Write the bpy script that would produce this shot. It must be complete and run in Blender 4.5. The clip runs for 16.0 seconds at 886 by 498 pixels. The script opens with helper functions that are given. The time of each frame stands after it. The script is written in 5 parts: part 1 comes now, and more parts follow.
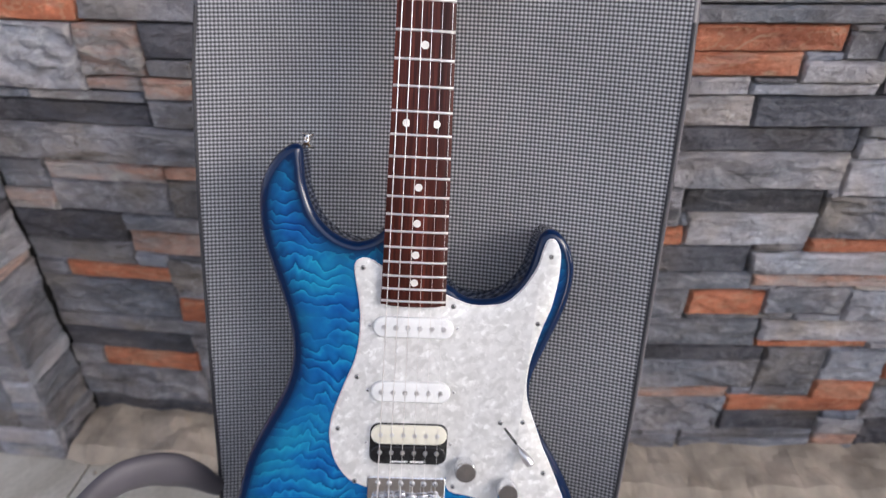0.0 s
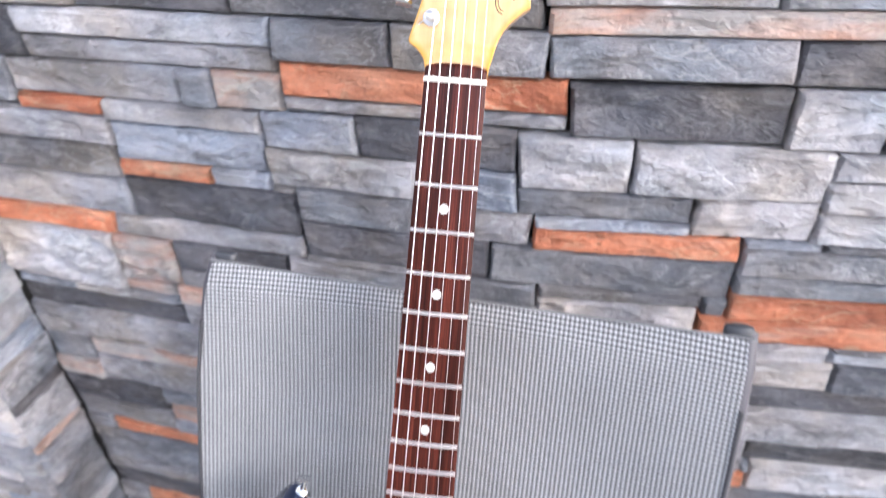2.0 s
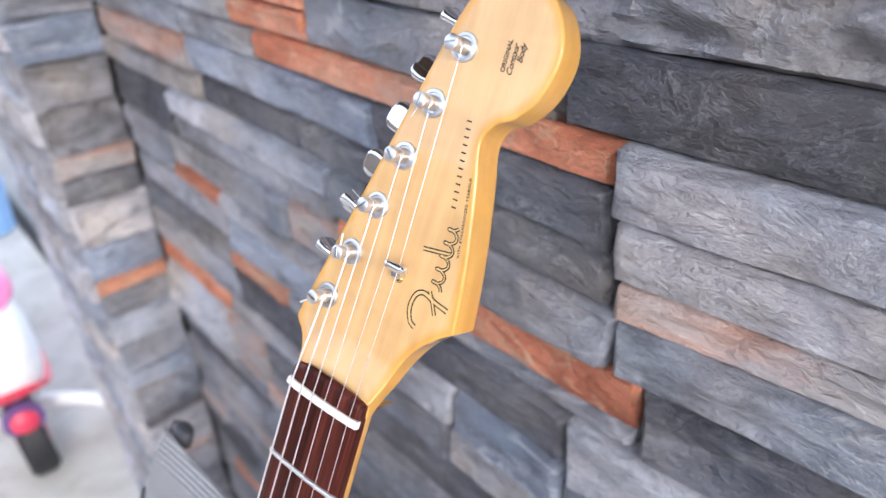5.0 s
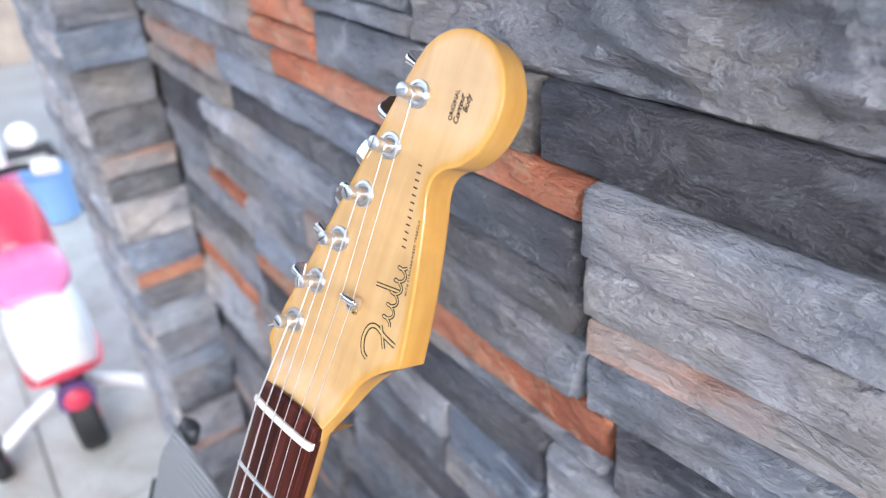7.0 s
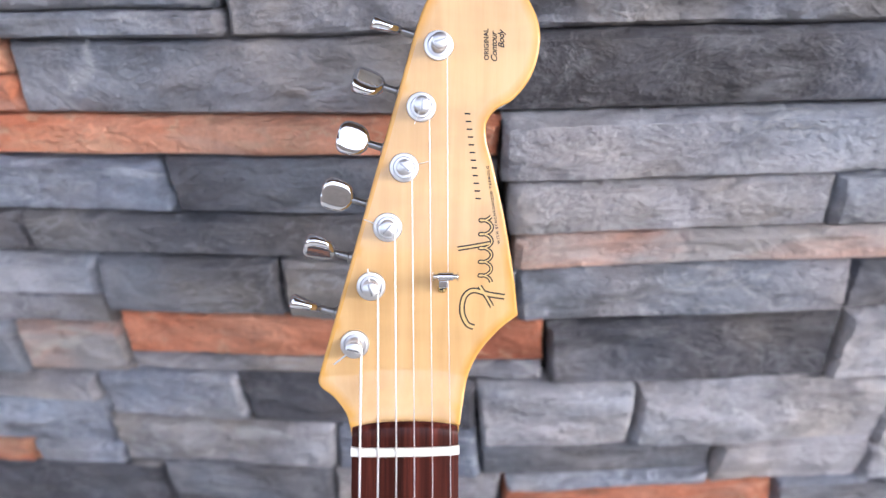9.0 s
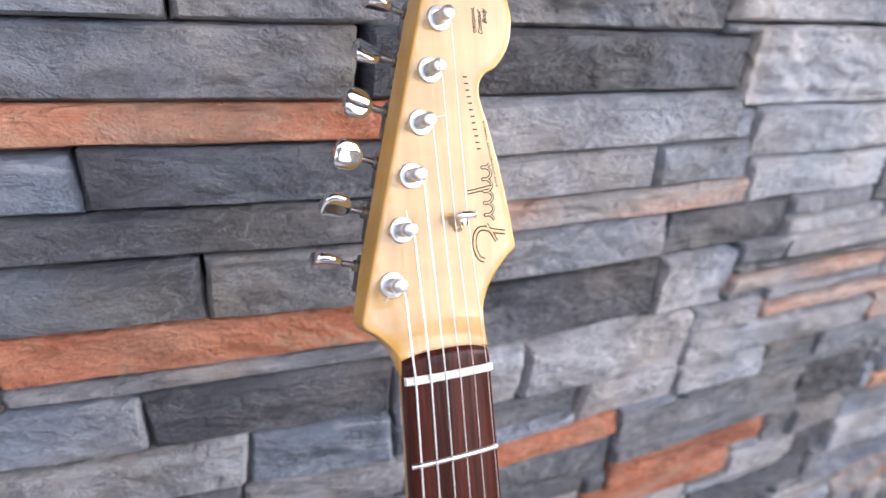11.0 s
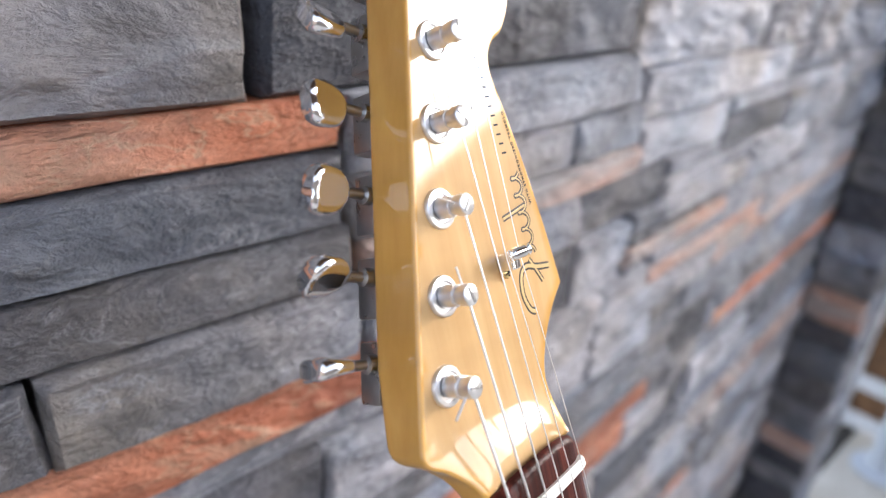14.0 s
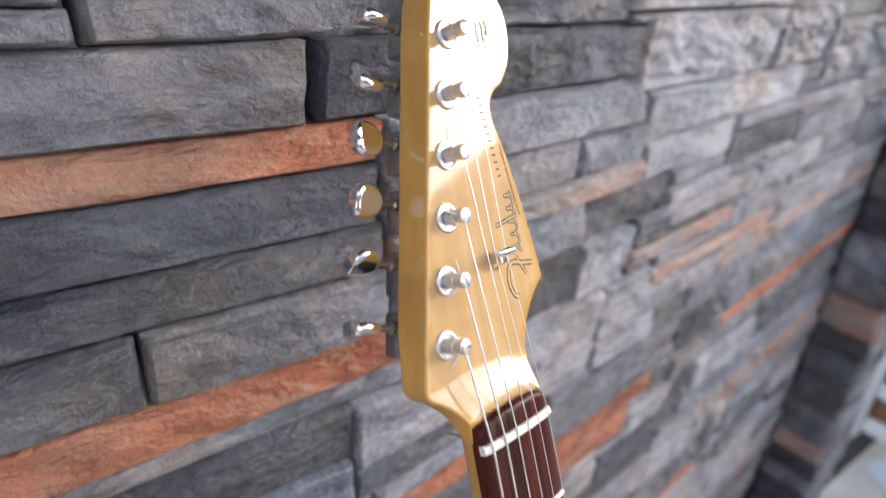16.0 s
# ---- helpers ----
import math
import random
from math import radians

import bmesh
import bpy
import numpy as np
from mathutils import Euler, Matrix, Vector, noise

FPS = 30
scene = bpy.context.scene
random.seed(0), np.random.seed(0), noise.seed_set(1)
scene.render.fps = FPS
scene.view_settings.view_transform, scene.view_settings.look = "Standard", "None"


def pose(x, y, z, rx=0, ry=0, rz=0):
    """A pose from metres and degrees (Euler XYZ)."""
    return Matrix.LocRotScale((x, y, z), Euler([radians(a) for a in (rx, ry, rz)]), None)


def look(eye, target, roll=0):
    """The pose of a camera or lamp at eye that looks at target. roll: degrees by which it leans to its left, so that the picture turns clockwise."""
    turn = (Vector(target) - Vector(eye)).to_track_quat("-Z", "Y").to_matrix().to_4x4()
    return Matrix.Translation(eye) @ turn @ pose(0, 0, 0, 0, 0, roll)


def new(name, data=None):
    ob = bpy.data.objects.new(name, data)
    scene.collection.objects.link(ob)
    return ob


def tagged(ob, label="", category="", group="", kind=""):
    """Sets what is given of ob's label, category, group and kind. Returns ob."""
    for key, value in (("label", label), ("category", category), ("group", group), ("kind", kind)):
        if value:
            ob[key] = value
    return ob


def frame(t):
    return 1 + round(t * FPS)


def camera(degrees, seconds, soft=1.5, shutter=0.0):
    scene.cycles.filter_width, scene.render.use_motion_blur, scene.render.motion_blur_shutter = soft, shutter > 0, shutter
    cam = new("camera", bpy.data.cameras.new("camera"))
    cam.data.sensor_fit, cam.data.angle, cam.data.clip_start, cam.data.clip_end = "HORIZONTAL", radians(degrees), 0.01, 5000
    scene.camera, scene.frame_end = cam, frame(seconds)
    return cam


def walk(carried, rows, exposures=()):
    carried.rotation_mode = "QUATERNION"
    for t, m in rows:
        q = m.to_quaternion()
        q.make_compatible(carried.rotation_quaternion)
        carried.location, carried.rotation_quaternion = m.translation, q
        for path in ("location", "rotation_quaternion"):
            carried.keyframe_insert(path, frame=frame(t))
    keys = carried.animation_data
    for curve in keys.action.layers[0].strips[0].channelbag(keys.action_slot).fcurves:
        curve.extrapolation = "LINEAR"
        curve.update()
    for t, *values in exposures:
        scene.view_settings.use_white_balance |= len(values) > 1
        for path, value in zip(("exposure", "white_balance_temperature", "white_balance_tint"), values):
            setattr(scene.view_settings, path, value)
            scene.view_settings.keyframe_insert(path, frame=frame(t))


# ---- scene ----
cam = camera(67.72, 16.0, soft=1.2, shutter=0.4)
cam.data.dof.use_dof, cam.data.dof.aperture_fstop = True, 6.2
PATH = [
    (0, (0.2457, -0.7995, 0.9912), (0.1955, -0.3880, 0.7115), 0.16),
    (0.5, (0.2836, -0.8431, 1.0888), (0.2163, -0.4499, 0.7874), 0.43),
    (1, (0.3200, -0.8278, 1.1753), (0.2348, -0.4323, 0.8815), -0.37),
    (1.5, (0.3050, -0.7327, 1.1962), (0.2020, -0.3392, 0.9055), -0.65),
    (2, (0.2706, -0.5721, 1.2156), (0.1586, -0.1776, 0.9296), -1.74),
    (2.5, (0.2602, -0.4596, 1.2224), (0.1429, -0.0656, 0.9377), -1.93),
    (3, (0.2973, -0.4054, 1.2729), (0.1212, -0.0193, 1.0085), -1.89),
    (3.5, (0.3237, -0.3870, 1.2862), (0.1209, -0.0102, 1.0276), -0.36),
    (4, (0.3340, -0.3522, 1.2689), (0.0828, -0.0059, 1.0101), -1.06),
    (4.2, (0.3381, -0.3286, 1.2575), (0.0697, 0.0026, 0.9963), -1.32),
    (6.3, (0.3813, -0.2219, 1.2750), (0.0425, 0.0343, 1.0113), -1.48),
    (6.5, (0.3836, -0.2215, 1.2796), (0.0462, 0.0328, 1.0122), -1.75),
    (7, (0.3823, -0.2255, 1.2774), (0.0419, 0.0285, 1.0134), -2.07),
    (7.5, (0.3714, -0.2348, 1.2673), (0.0531, 0.0427, 0.9996), -1.18),
    (8, (0.3388, -0.2604, 1.2698), (0.0771, 0.0667, 0.9968), 0.30),
    (8.5, (0.2649, -0.2987, 1.2671), (0.1209, 0.0976, 0.9985), 0.45),
    (9, (0.2015, -0.3370, 1.2558), (0.1561, 0.0894, 0.9988), -1.89),
    (9.5, (0.1804, -0.3756, 1.2651), (0.1770, 0.0580, 1.0161), -1.04),
    (9.7, (0.1872, -0.4067, 1.2674), (0.1825, 0.0329, 1.0293), -0.08),
    (11.8, (-0.0117, -0.3286, 1.2086), (0.2491, 0.0469, 1.0062), 5.93),
    (12, (-0.0202, -0.3146, 1.2190), (0.2520, 0.0516, 1.0146), 5.95),
    (12.5, (-0.0192, -0.2900, 1.2488), (0.2654, 0.0607, 1.0342), 5.11),
    (13, (-0.0151, -0.2765, 1.2636), (0.2735, 0.0674, 1.0435), 4.68),
    (13.5, (0.0173, -0.2604, 1.2222), (0.3157, 0.0756, 1.0030), 4.28),
    (14, (0.0412, -0.2394, 1.1985), (0.3487, 0.0922, 0.9852), 4.19),
    (14.5, (0.0412, -0.2400, 1.2230), (0.3528, 0.0894, 1.0122), 5.27),
    (15, (0.0152, -0.2582, 1.2488), (0.3071, 0.0857, 1.0329), 4.76),
    (15.5, (0.0107, -0.2655, 1.2446), (0.3017, 0.0776, 1.0263), 4.71),
    (16, (0.0068, -0.2919, 1.2306), (0.2940, 0.0536, 1.0111), 5.10),
]
walk(cam, [(t, look(eye, target, roll)) for t, eye, target, roll in PATH],
     exposures=[(0.0, 0.4, 6650, 15), (0.5, 0.58, 6600, 15), (1.0, 0.73, 6400, 14), (1.5, 1.15, 6350, 14), (2.0, 1.5, 6350, 13), (2.5, 1.6, 6400, 13), (3.0, 1.4, 6500, 14), (3.5, 1.08, 6500, 14), (4.0, 1.02, 6400, 14), (7.0, 0.94, 5920, 10), (8.0, 1.0, 6020, 12), (8.5, 1.06, 6120, 14), (9.5, 0.91, 6270, 15), (12.5, 0.97, 6320, 12), (14.5, 0.92, 6480, 12), (16.0, 0.7, 6560, 13)])

# ---- light ----
world = bpy.data.worlds.new("sky")
scene.world = world
world.use_nodes = True
wn, wl = world.node_tree.nodes, world.node_tree.links
wn.clear()
sky = wn.new("ShaderNodeTexSky")
sky.sky_type, sky.sun_disc = "NISHITA", False
sky.sun_elevation, sky.sun_rotation = radians(25), radians(110)
sky.air_density, sky.dust_density, sky.ozone_density = 1.0, 1.6, 2.0
sky_back, sky_out = wn.new("ShaderNodeBackground"), wn.new("ShaderNodeOutputWorld")
sky_back.inputs["Strength"].default_value = 0.4
haze = wn.new("ShaderNodeHueSaturation")
haze.inputs["Saturation"].default_value = 0.5
wl.new(sky.outputs[0], haze.inputs["Color"])
wl.new(haze.outputs[0], sky_back.inputs[0])
wl.new(sky_back.outputs[0], sky_out.inputs[0])

sun = new("sun", bpy.data.lights.new("sun", "SUN"))
sun.data.energy, sun.data.angle, sun.data.color = 0.57, radians(14), (1.0, 0.985, 0.96)
sun.matrix_world = look((3.41, -1.24, 2.49), (0, 0, 0.8))

# ---- materials ----
def shader(name):
    m = bpy.data.materials.new(name)
    m.use_nodes = True
    t = m.node_tree
    return m, t.nodes, t.links, t.nodes["Principled BSDF"]


def put(b, **values):
    for key, value in values.items():
        b.inputs[key.replace("_", " ")].default_value = value


def ramp(n, stops, mode="LINEAR"):
    r = n.new("ShaderNodeValToRGB")
    r.color_ramp.interpolation = mode
    els = r.color_ramp.elements
    while len(els) < len(stops):
        els.new(0.5)
    for e, (p, c) in zip(els, stops):
        e.position, e.color = p, (*c, 1) if len(c) == 3 else c
    return r


def coords(n, l, scale=(1, 1, 1), kind="Object", turn=(0, 0, 0)):
    c, m = n.new("ShaderNodeTexCoord"), n.new("ShaderNodeMapping")
    m.inputs["Scale"].default_value = scale
    m.inputs["Rotation"].default_value = [radians(a) for a in turn]
    l.new(c.outputs[kind], m.inputs[0])
    return m.outputs[0]


def noise_tex(n, l, vec, scale, detail=4.0, rough=0.55, distort=0.0):
    t = n.new("ShaderNodeTexNoise")
    t.inputs["Scale"].default_value, t.inputs["Detail"].default_value = scale, detail
    t.inputs["Roughness"].default_value, t.inputs["Distortion"].default_value = rough, distort
    l.new(vec, t.inputs["Vector"])
    return t.outputs["Fac"]


def mix(n, l, fac, a, b, kind="MIX"):
    m = n.new("ShaderNodeMix")
    m.data_type, m.blend_type = "RGBA", kind
    for value, slot in ((fac, m.inputs[0]), (a, m.inputs[6]), (b, m.inputs[7])):
        if isinstance(value, bpy.types.NodeSocket):
            l.new(value, slot)
        elif isinstance(value, tuple):
            slot.default_value = (*value, 1)
        else:
            slot.default_value = value
    return m.outputs[2]


def bump(n, l, b, height, strength, distance=0.002, under=None):
    k = n.new("ShaderNodeBump")
    k.inputs["Strength"].default_value, k.inputs["Distance"].default_value = strength, distance
    l.new(height, k.inputs["Height"])
    if under:
        l.new(under, k.inputs["Normal"])
    l.new(k.outputs[0], b.inputs["Normal"])
    return k.outputs[0]


def plain(name, colour, rough=0.5, metal=0.0, coat=0.0, vary=0.12, scale=40.0, relief=0.0):
    """A paint, plastic or metal with slight uneven tone and gloss."""
    m, n, l, b = shader(name)
    put(b, Metallic=metal, Coat_Weight=coat, Coat_Roughness=0.05)
    f = noise_tex(n, l, coords(n, l), scale, 5)
    low, high = tuple(c * (1 - vary) for c in colour), tuple(min(1, c * (1 + vary)) for c in colour)
    r = ramp(n, [(0.3, low), (0.7, high)])
    l.new(f, r.inputs[0])
    l.new(r.outputs[0], b.inputs["Base Color"])
    g = ramp(n, [(0.25, (rough * 0.8,) * 3), (0.75, (min(1, rough * 1.25),) * 3)])
    l.new(f, g.inputs[0])
    l.new(g.outputs[0], b.inputs["Roughness"])
    if relief:
        bump(n, l, b, f, 0.5, relief)
    return m


def stone_mat(name, dark, mid, light, patch=None, patch_at=0.62, swing=1.2):
    """Moulded ledge stone: flaked plateaus with broken lips, pits, chalk veins and mineral patches."""
    m, n, l, b = shader(name)
    info = n.new("ShaderNodeObjectInfo")
    c = n.new("ShaderNodeTexCoord")
    comb = n.new("ShaderNodeCombineXYZ")
    for slot in comb.inputs:
        l.new(info.outputs["Random"], slot)
    off = n.new("ShaderNodeVectorMath")
    off.operation = "SCALE"
    l.new(comb.outputs[0], off.inputs[0])
    off.inputs["Scale"].default_value = 37.0
    add = n.new("ShaderNodeVectorMath")
    l.new(c.outputs["Object"], add.inputs[0])
    l.new(off.outputs[0], add.inputs[1])
    vec = add.outputs[0]

    def mapped(x, z, tilt=0.0):
        k = n.new("ShaderNodeMapping")
        k.inputs["Scale"].default_value = (x, 1.0, z)
        k.inputs["Rotation"].default_value = (0, radians(tilt), 0)
        l.new(vec, k.inputs[0])
        return k.outputs[0]

    def graded(fac, stops):
        r = ramp(n, stops)
        l.new(fac, r.inputs[0])
        return r.outputs[0]

    def grey(*stops):
        return [(p, (v,) * 3) for p, v in stops]

    def weighed(fac, by, base):
        k = n.new("ShaderNodeMath")
        k.operation = "MULTIPLY_ADD"
        l.new(fac, k.inputs[0])
        k.inputs[1].default_value = by
        if base:
            l.new(base, k.inputs[2])
        else:
            k.inputs[2].default_value = 0.0
        return k.outputs[0]

    broad = noise_tex(n, l, mapped(0.45, 1.0), 15, 5, 0.55)
    flake = noise_tex(n, l, mapped(0.6, 1.0, 14), 30, 8, 0.6, 0.35)
    chip = noise_tex(n, l, mapped(0.75, 1.0, -20), 62, 8, 0.64, 0.2)
    sand = noise_tex(n, l, vec, 420, 3, 0.6)
    pit = noise_tex(n, l, mapped(0.8, 1.0), 130, 4, 0.62)
    # flaked levels: rough plateaus that end in broken lips
    lips = graded(flake, grey((0.32, 0.0), (0.42, 0.14), (0.46, 0.42), (0.55, 0.52), (0.59, 0.86), (0.72, 1.0)))
    tone_stops = [(0.33, dark), (0.5, mid), (0.67, light)]
    col = graded(broad, tone_stops)
    # chip and lips also paint relief shading: high spots lighter, hollows darker
    for fac, low, high in ((sand, 0.9, 1.09), (chip, 0.84, 1.15), (lips, 0.9, 1.1)):
        col = mix(n, l, 1.0, col, graded(fac, grey((0.3, low), (0.7, high))), "MULTIPLY")
    hue = graded(noise_tex(n, l, vec, 8, 3), [(0.35, (1 - 0.06 * swing, 1.0, 1 + 0.08 * swing)), (0.52, (1 + 0.02 * swing, 0.99, 1.0)), (0.68, (1 + 0.1 * swing, 1.0, 1 - 0.12 * swing))])
    col = mix(n, l, 1.0, col, hue, "MULTIPLY")
    if patch:
        pn = noise_tex(n, l, mapped(0.4, 1.3), 16, 5, 0.55, 0.2)
        col = mix(n, l, graded(pn, grey((patch_at, 0.0), (patch_at + 0.16, 1.0))), col, patch)
    # chalky bloom and thin pale veins
    bloom = graded(noise_tex(n, l, mapped(0.35, 1.1, 8), 38, 7, 0.7), grey((0.56, 0.0), (0.74, 0.5)))
    col = mix(n, l, bloom, col, tuple(min(0.6, 1.22 * v + 0.02) for v in light))
    line = noise_tex(n, l, mapped(0.3, 1.0, 6), 13, 4, 0.5, 0.5)
    vein = graded(line, grey((0.484, 0.0), (0.497, 0.6), (0.503, 0.6), (0.516, 0.0)))
    some = graded(noise_tex(n, l, vec, 10, 2), grey((0.5, 0.0), (0.62, 1.0)))
    col = mix(n, l, mix(n, l, 1.0, vein, some, "MULTIPLY"), col, tuple(min(0.55, 1.1 * v + 0.05) for v in light))
    # pale chalk along some broken lips, doubling as painted chip highlights
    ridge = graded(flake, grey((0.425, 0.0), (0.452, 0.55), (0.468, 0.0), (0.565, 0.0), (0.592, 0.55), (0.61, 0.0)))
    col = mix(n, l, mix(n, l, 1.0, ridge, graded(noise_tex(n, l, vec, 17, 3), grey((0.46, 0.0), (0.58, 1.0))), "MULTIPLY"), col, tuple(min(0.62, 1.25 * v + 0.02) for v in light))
    soot = graded(noise_tex(n, l, mapped(0.5, 1.2), 30, 6, 0.65), grey((0.3, 0.55), (0.42, 1.0)))
    col = mix(n, l, 1.0, col, soot, "MULTIPLY")
    tone = n.new("ShaderNodeMapRange")
    tone.inputs["To Min"].default_value, tone.inputs["To Max"].default_value = 0.84, 1.16
    l.new(info.outputs["Random"], tone.inputs[0])
    col = mix(n, l, 1.0, col, tone.outputs[0], "MULTIPLY")
    l.new(col, b.inputs["Base Color"])
    put(b, Specular_IOR_Level=0.5)
    l.new(graded(chip, grey((0.3, 0.62), (0.7, 0.4))), b.inputs["Roughness"])
    holes = graded(pit, grey((0.28, 0.0), (0.4, 1.0)))
    height = weighed(chip, 0.62, weighed(lips, 0.16, weighed(flake, 1.0, None)))
    first = bump(n, l, b, height, 1.0, 0.0148)
    second = bump(n, l, b, holes, 0.35, 0.0012, first)
    bump(n, l, b, sand, 0.2, 0.001, second)
    return m


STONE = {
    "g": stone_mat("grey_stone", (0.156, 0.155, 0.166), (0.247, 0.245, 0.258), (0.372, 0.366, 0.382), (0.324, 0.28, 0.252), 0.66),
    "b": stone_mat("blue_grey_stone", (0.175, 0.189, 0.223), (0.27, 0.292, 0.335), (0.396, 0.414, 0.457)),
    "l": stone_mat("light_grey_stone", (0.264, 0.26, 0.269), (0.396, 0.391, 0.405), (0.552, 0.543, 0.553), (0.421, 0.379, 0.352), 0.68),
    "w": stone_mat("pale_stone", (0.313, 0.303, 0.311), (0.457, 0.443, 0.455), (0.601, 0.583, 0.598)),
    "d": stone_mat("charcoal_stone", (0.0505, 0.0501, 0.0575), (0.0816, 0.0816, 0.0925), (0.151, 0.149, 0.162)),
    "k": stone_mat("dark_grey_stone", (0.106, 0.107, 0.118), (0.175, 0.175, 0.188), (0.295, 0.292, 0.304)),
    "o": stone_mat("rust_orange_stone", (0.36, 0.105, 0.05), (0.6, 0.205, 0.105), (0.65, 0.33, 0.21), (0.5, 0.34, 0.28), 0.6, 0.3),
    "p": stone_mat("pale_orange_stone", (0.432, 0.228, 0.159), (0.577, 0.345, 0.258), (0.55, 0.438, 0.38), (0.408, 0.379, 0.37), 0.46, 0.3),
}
MORTAR = plain("dark_mortar", (0.03, 0.029, 0.028), 0.95, vary=0.4, scale=60, relief=0.004)
CHROME = plain("chrome", (0.82, 0.82, 0.83), 0.09, 1.0, vary=0.03)
NICKEL = plain("brushed_nickel", (0.72, 0.71, 0.71), 0.36, 1.0, vary=0.08, scale=300)
DARK_NICKEL = plain("dark_nickel", (0.34, 0.335, 0.33), 0.3, 1.0, vary=0.1, scale=200)
STEEL = plain("steel_string", (0.8, 0.77, 0.74), 0.34, 0.75, vary=0.05)
BRASS = plain("gold_screw", (0.75, 0.55, 0.25), 0.25, 1.0, vary=0.1)
FRETWIRE = plain("fret_wire", (0.9, 0.87, 0.84), 0.4, 1.0, vary=0.04)
BONE = plain("white_bone", (0.8, 0.76, 0.68), 0.4, vary=0.04, scale=120)
INLAY = plain("pearl_inlay", (0.85, 0.83, 0.78), 0.3, vary=0.06, scale=200)
WHITE_PLASTIC = plain("white_plastic", (0.83, 0.83, 0.82), 0.28, vary=0.03)
CREAM_PLASTIC = plain("cream_plastic", (0.78, 0.74, 0.62), 0.28, vary=0.03)
BLACK_PLASTIC = plain("black_plastic", (0.012, 0.012, 0.013), 0.25, vary=0.2)
RUBBER = plain("black_rubber", (0.015, 0.015, 0.016), 0.6, vary=0.3)
INK = plain("black_decal", (0.006, 0.004, 0.003), 0.6, vary=0.1)
LOGO_INK = plain("dark_gold_decal", (0.03, 0.018, 0.008), 0.5, vary=0.2)
MARK_GOLD = plain("gold_decal", (0.6, 0.4, 0.15), 0.4, vary=0.1)
CHAIR_PAINT = plain("plum_grey_paint", (0.10, 0.092, 0.105), 0.42, vary=0.1, scale=25)
CAP_PLASTIC = plain("charcoal_plastic", (0.05, 0.052, 0.06), 0.35, vary=0.15)
HEM = plain("dark_hem_tape", (0.045, 0.044, 0.05), 0.7, vary=0.2, scale=200)
PINK = plain("pink_plastic", (0.76, 0.2, 0.4), 0.3, vary=0.06)
RED = plain("red_plastic", (0.66, 0.05, 0.095), 0.3, vary=0.06)
WHITE_TOY = plain("white_toy_plastic", (0.85, 0.83, 0.83), 0.3, vary=0.03)
PURPLE = plain("violet_plastic", (0.12, 0.07, 0.2), 0.35, vary=0.06)
WHITE_METAL = plain("white_painted_metal", (0.82, 0.83, 0.84), 0.35, vary=0.04)
PALE_METAL = plain("pale_blue_grey_paint", (0.55, 0.6, 0.66), 0.35, vary=0.06)
BROWN_WOOD = plain("brown_wood", (0.2, 0.1, 0.045), 0.5, vary=0.3, scale=30)
BLUE_PAINT = plain("pale_blue_plastic", (0.2, 0.34, 0.55), 0.4, vary=0.06)


def maple_mat():
    m, n, l, b = shader("amber_maple")
    vec = coords(n, l, (1, 1, 0.06))
    grain = noise_tex(n, l, vec, 90, 6, 0.6, 0.3)
    flame = noise_tex(n, l, coords(n, l, (0.35, 0.35, 1.0), turn=(0, 12, 0)), 55, 3, 0.5, 0.2)
    r = ramp(n, [(0.3, (0.6, 0.36, 0.15)), (0.55, (0.68, 0.435, 0.2)), (0.75, (0.72, 0.49, 0.25))])
    l.new(grain, r.inputs[0])
    fr = ramp(n, [(0.35, (0.92,) * 3), (0.65, (1.05,) * 3)])
    l.new(flame, fr.inputs[0])
    wood = mix(n, l, 1.0, r.outputs[0], fr.outputs[0], "MULTIPLY")
    at = n.new("ShaderNodeAttribute")
    at.attribute_name = "rim"
    face = ramp(n, [(0.02, (0, 0, 0)), (0.09, (1, 1, 1))])
    l.new(at.outputs["Fac"], face.inputs[0])
    lacquer = mix(n, l, face.outputs[0], (1.0, 0.84, 0.43), (1.0, 1.0, 1.0))
    wood = mix(n, l, 1.0, wood, lacquer, "MULTIPLY")
    smoke = noise_tex(n, l, coords(n, l, (1, 1, 0.35)), 24, 5, 0.6, 0.6)
    stain = ramp(n, [(0.35, (0.93, 0.9, 0.85)), (0.55, (1.0, 1.0, 1.0)), (0.75, (1.03, 1.03, 1.05))])
    l.new(smoke, stain.inputs[0])
    l.new(mix(n, l, 1.0, wood, stain.outputs[0], "MULTIPLY"), b.inputs["Base Color"])
    put(b, Roughness=0.4, Specular_IOR_Level=0.1, Coat_Weight=1.0, Coat_Roughness=0.06, Coat_IOR=1.5)
    return m


def rosewood_mat():
    m, n, l, b = shader("rosewood")
    grain = noise_tex(n, l, coords(n, l, (1, 1, 0.025)), 330, 8, 0.7, 0.25)
    wide = noise_tex(n, l, coords(n, l, (1, 1, 0.03)), 75, 3, 0.5)
    r = ramp(n, [(0.28, (0.011, 0.0035, 0.0026)), (0.5, (0.056, 0.0125, 0.0085)), (0.72, (0.15, 0.034, 0.022))])
    l.new(grain, r.inputs[0])
    w = ramp(n, [(0.34, (0.5,) * 3), (0.66, (1.35,) * 3)])
    l.new(wide, w.inputs[0])
    l.new(mix(n, l, 1.0, r.outputs[0], w.outputs[0], "MULTIPLY"), b.inputs["Base Color"])
    put(b, Roughness=0.3, Specular_IOR_Level=0.16)
    bump(n, l, b, grain, 0.2, 0.0006)
    return m


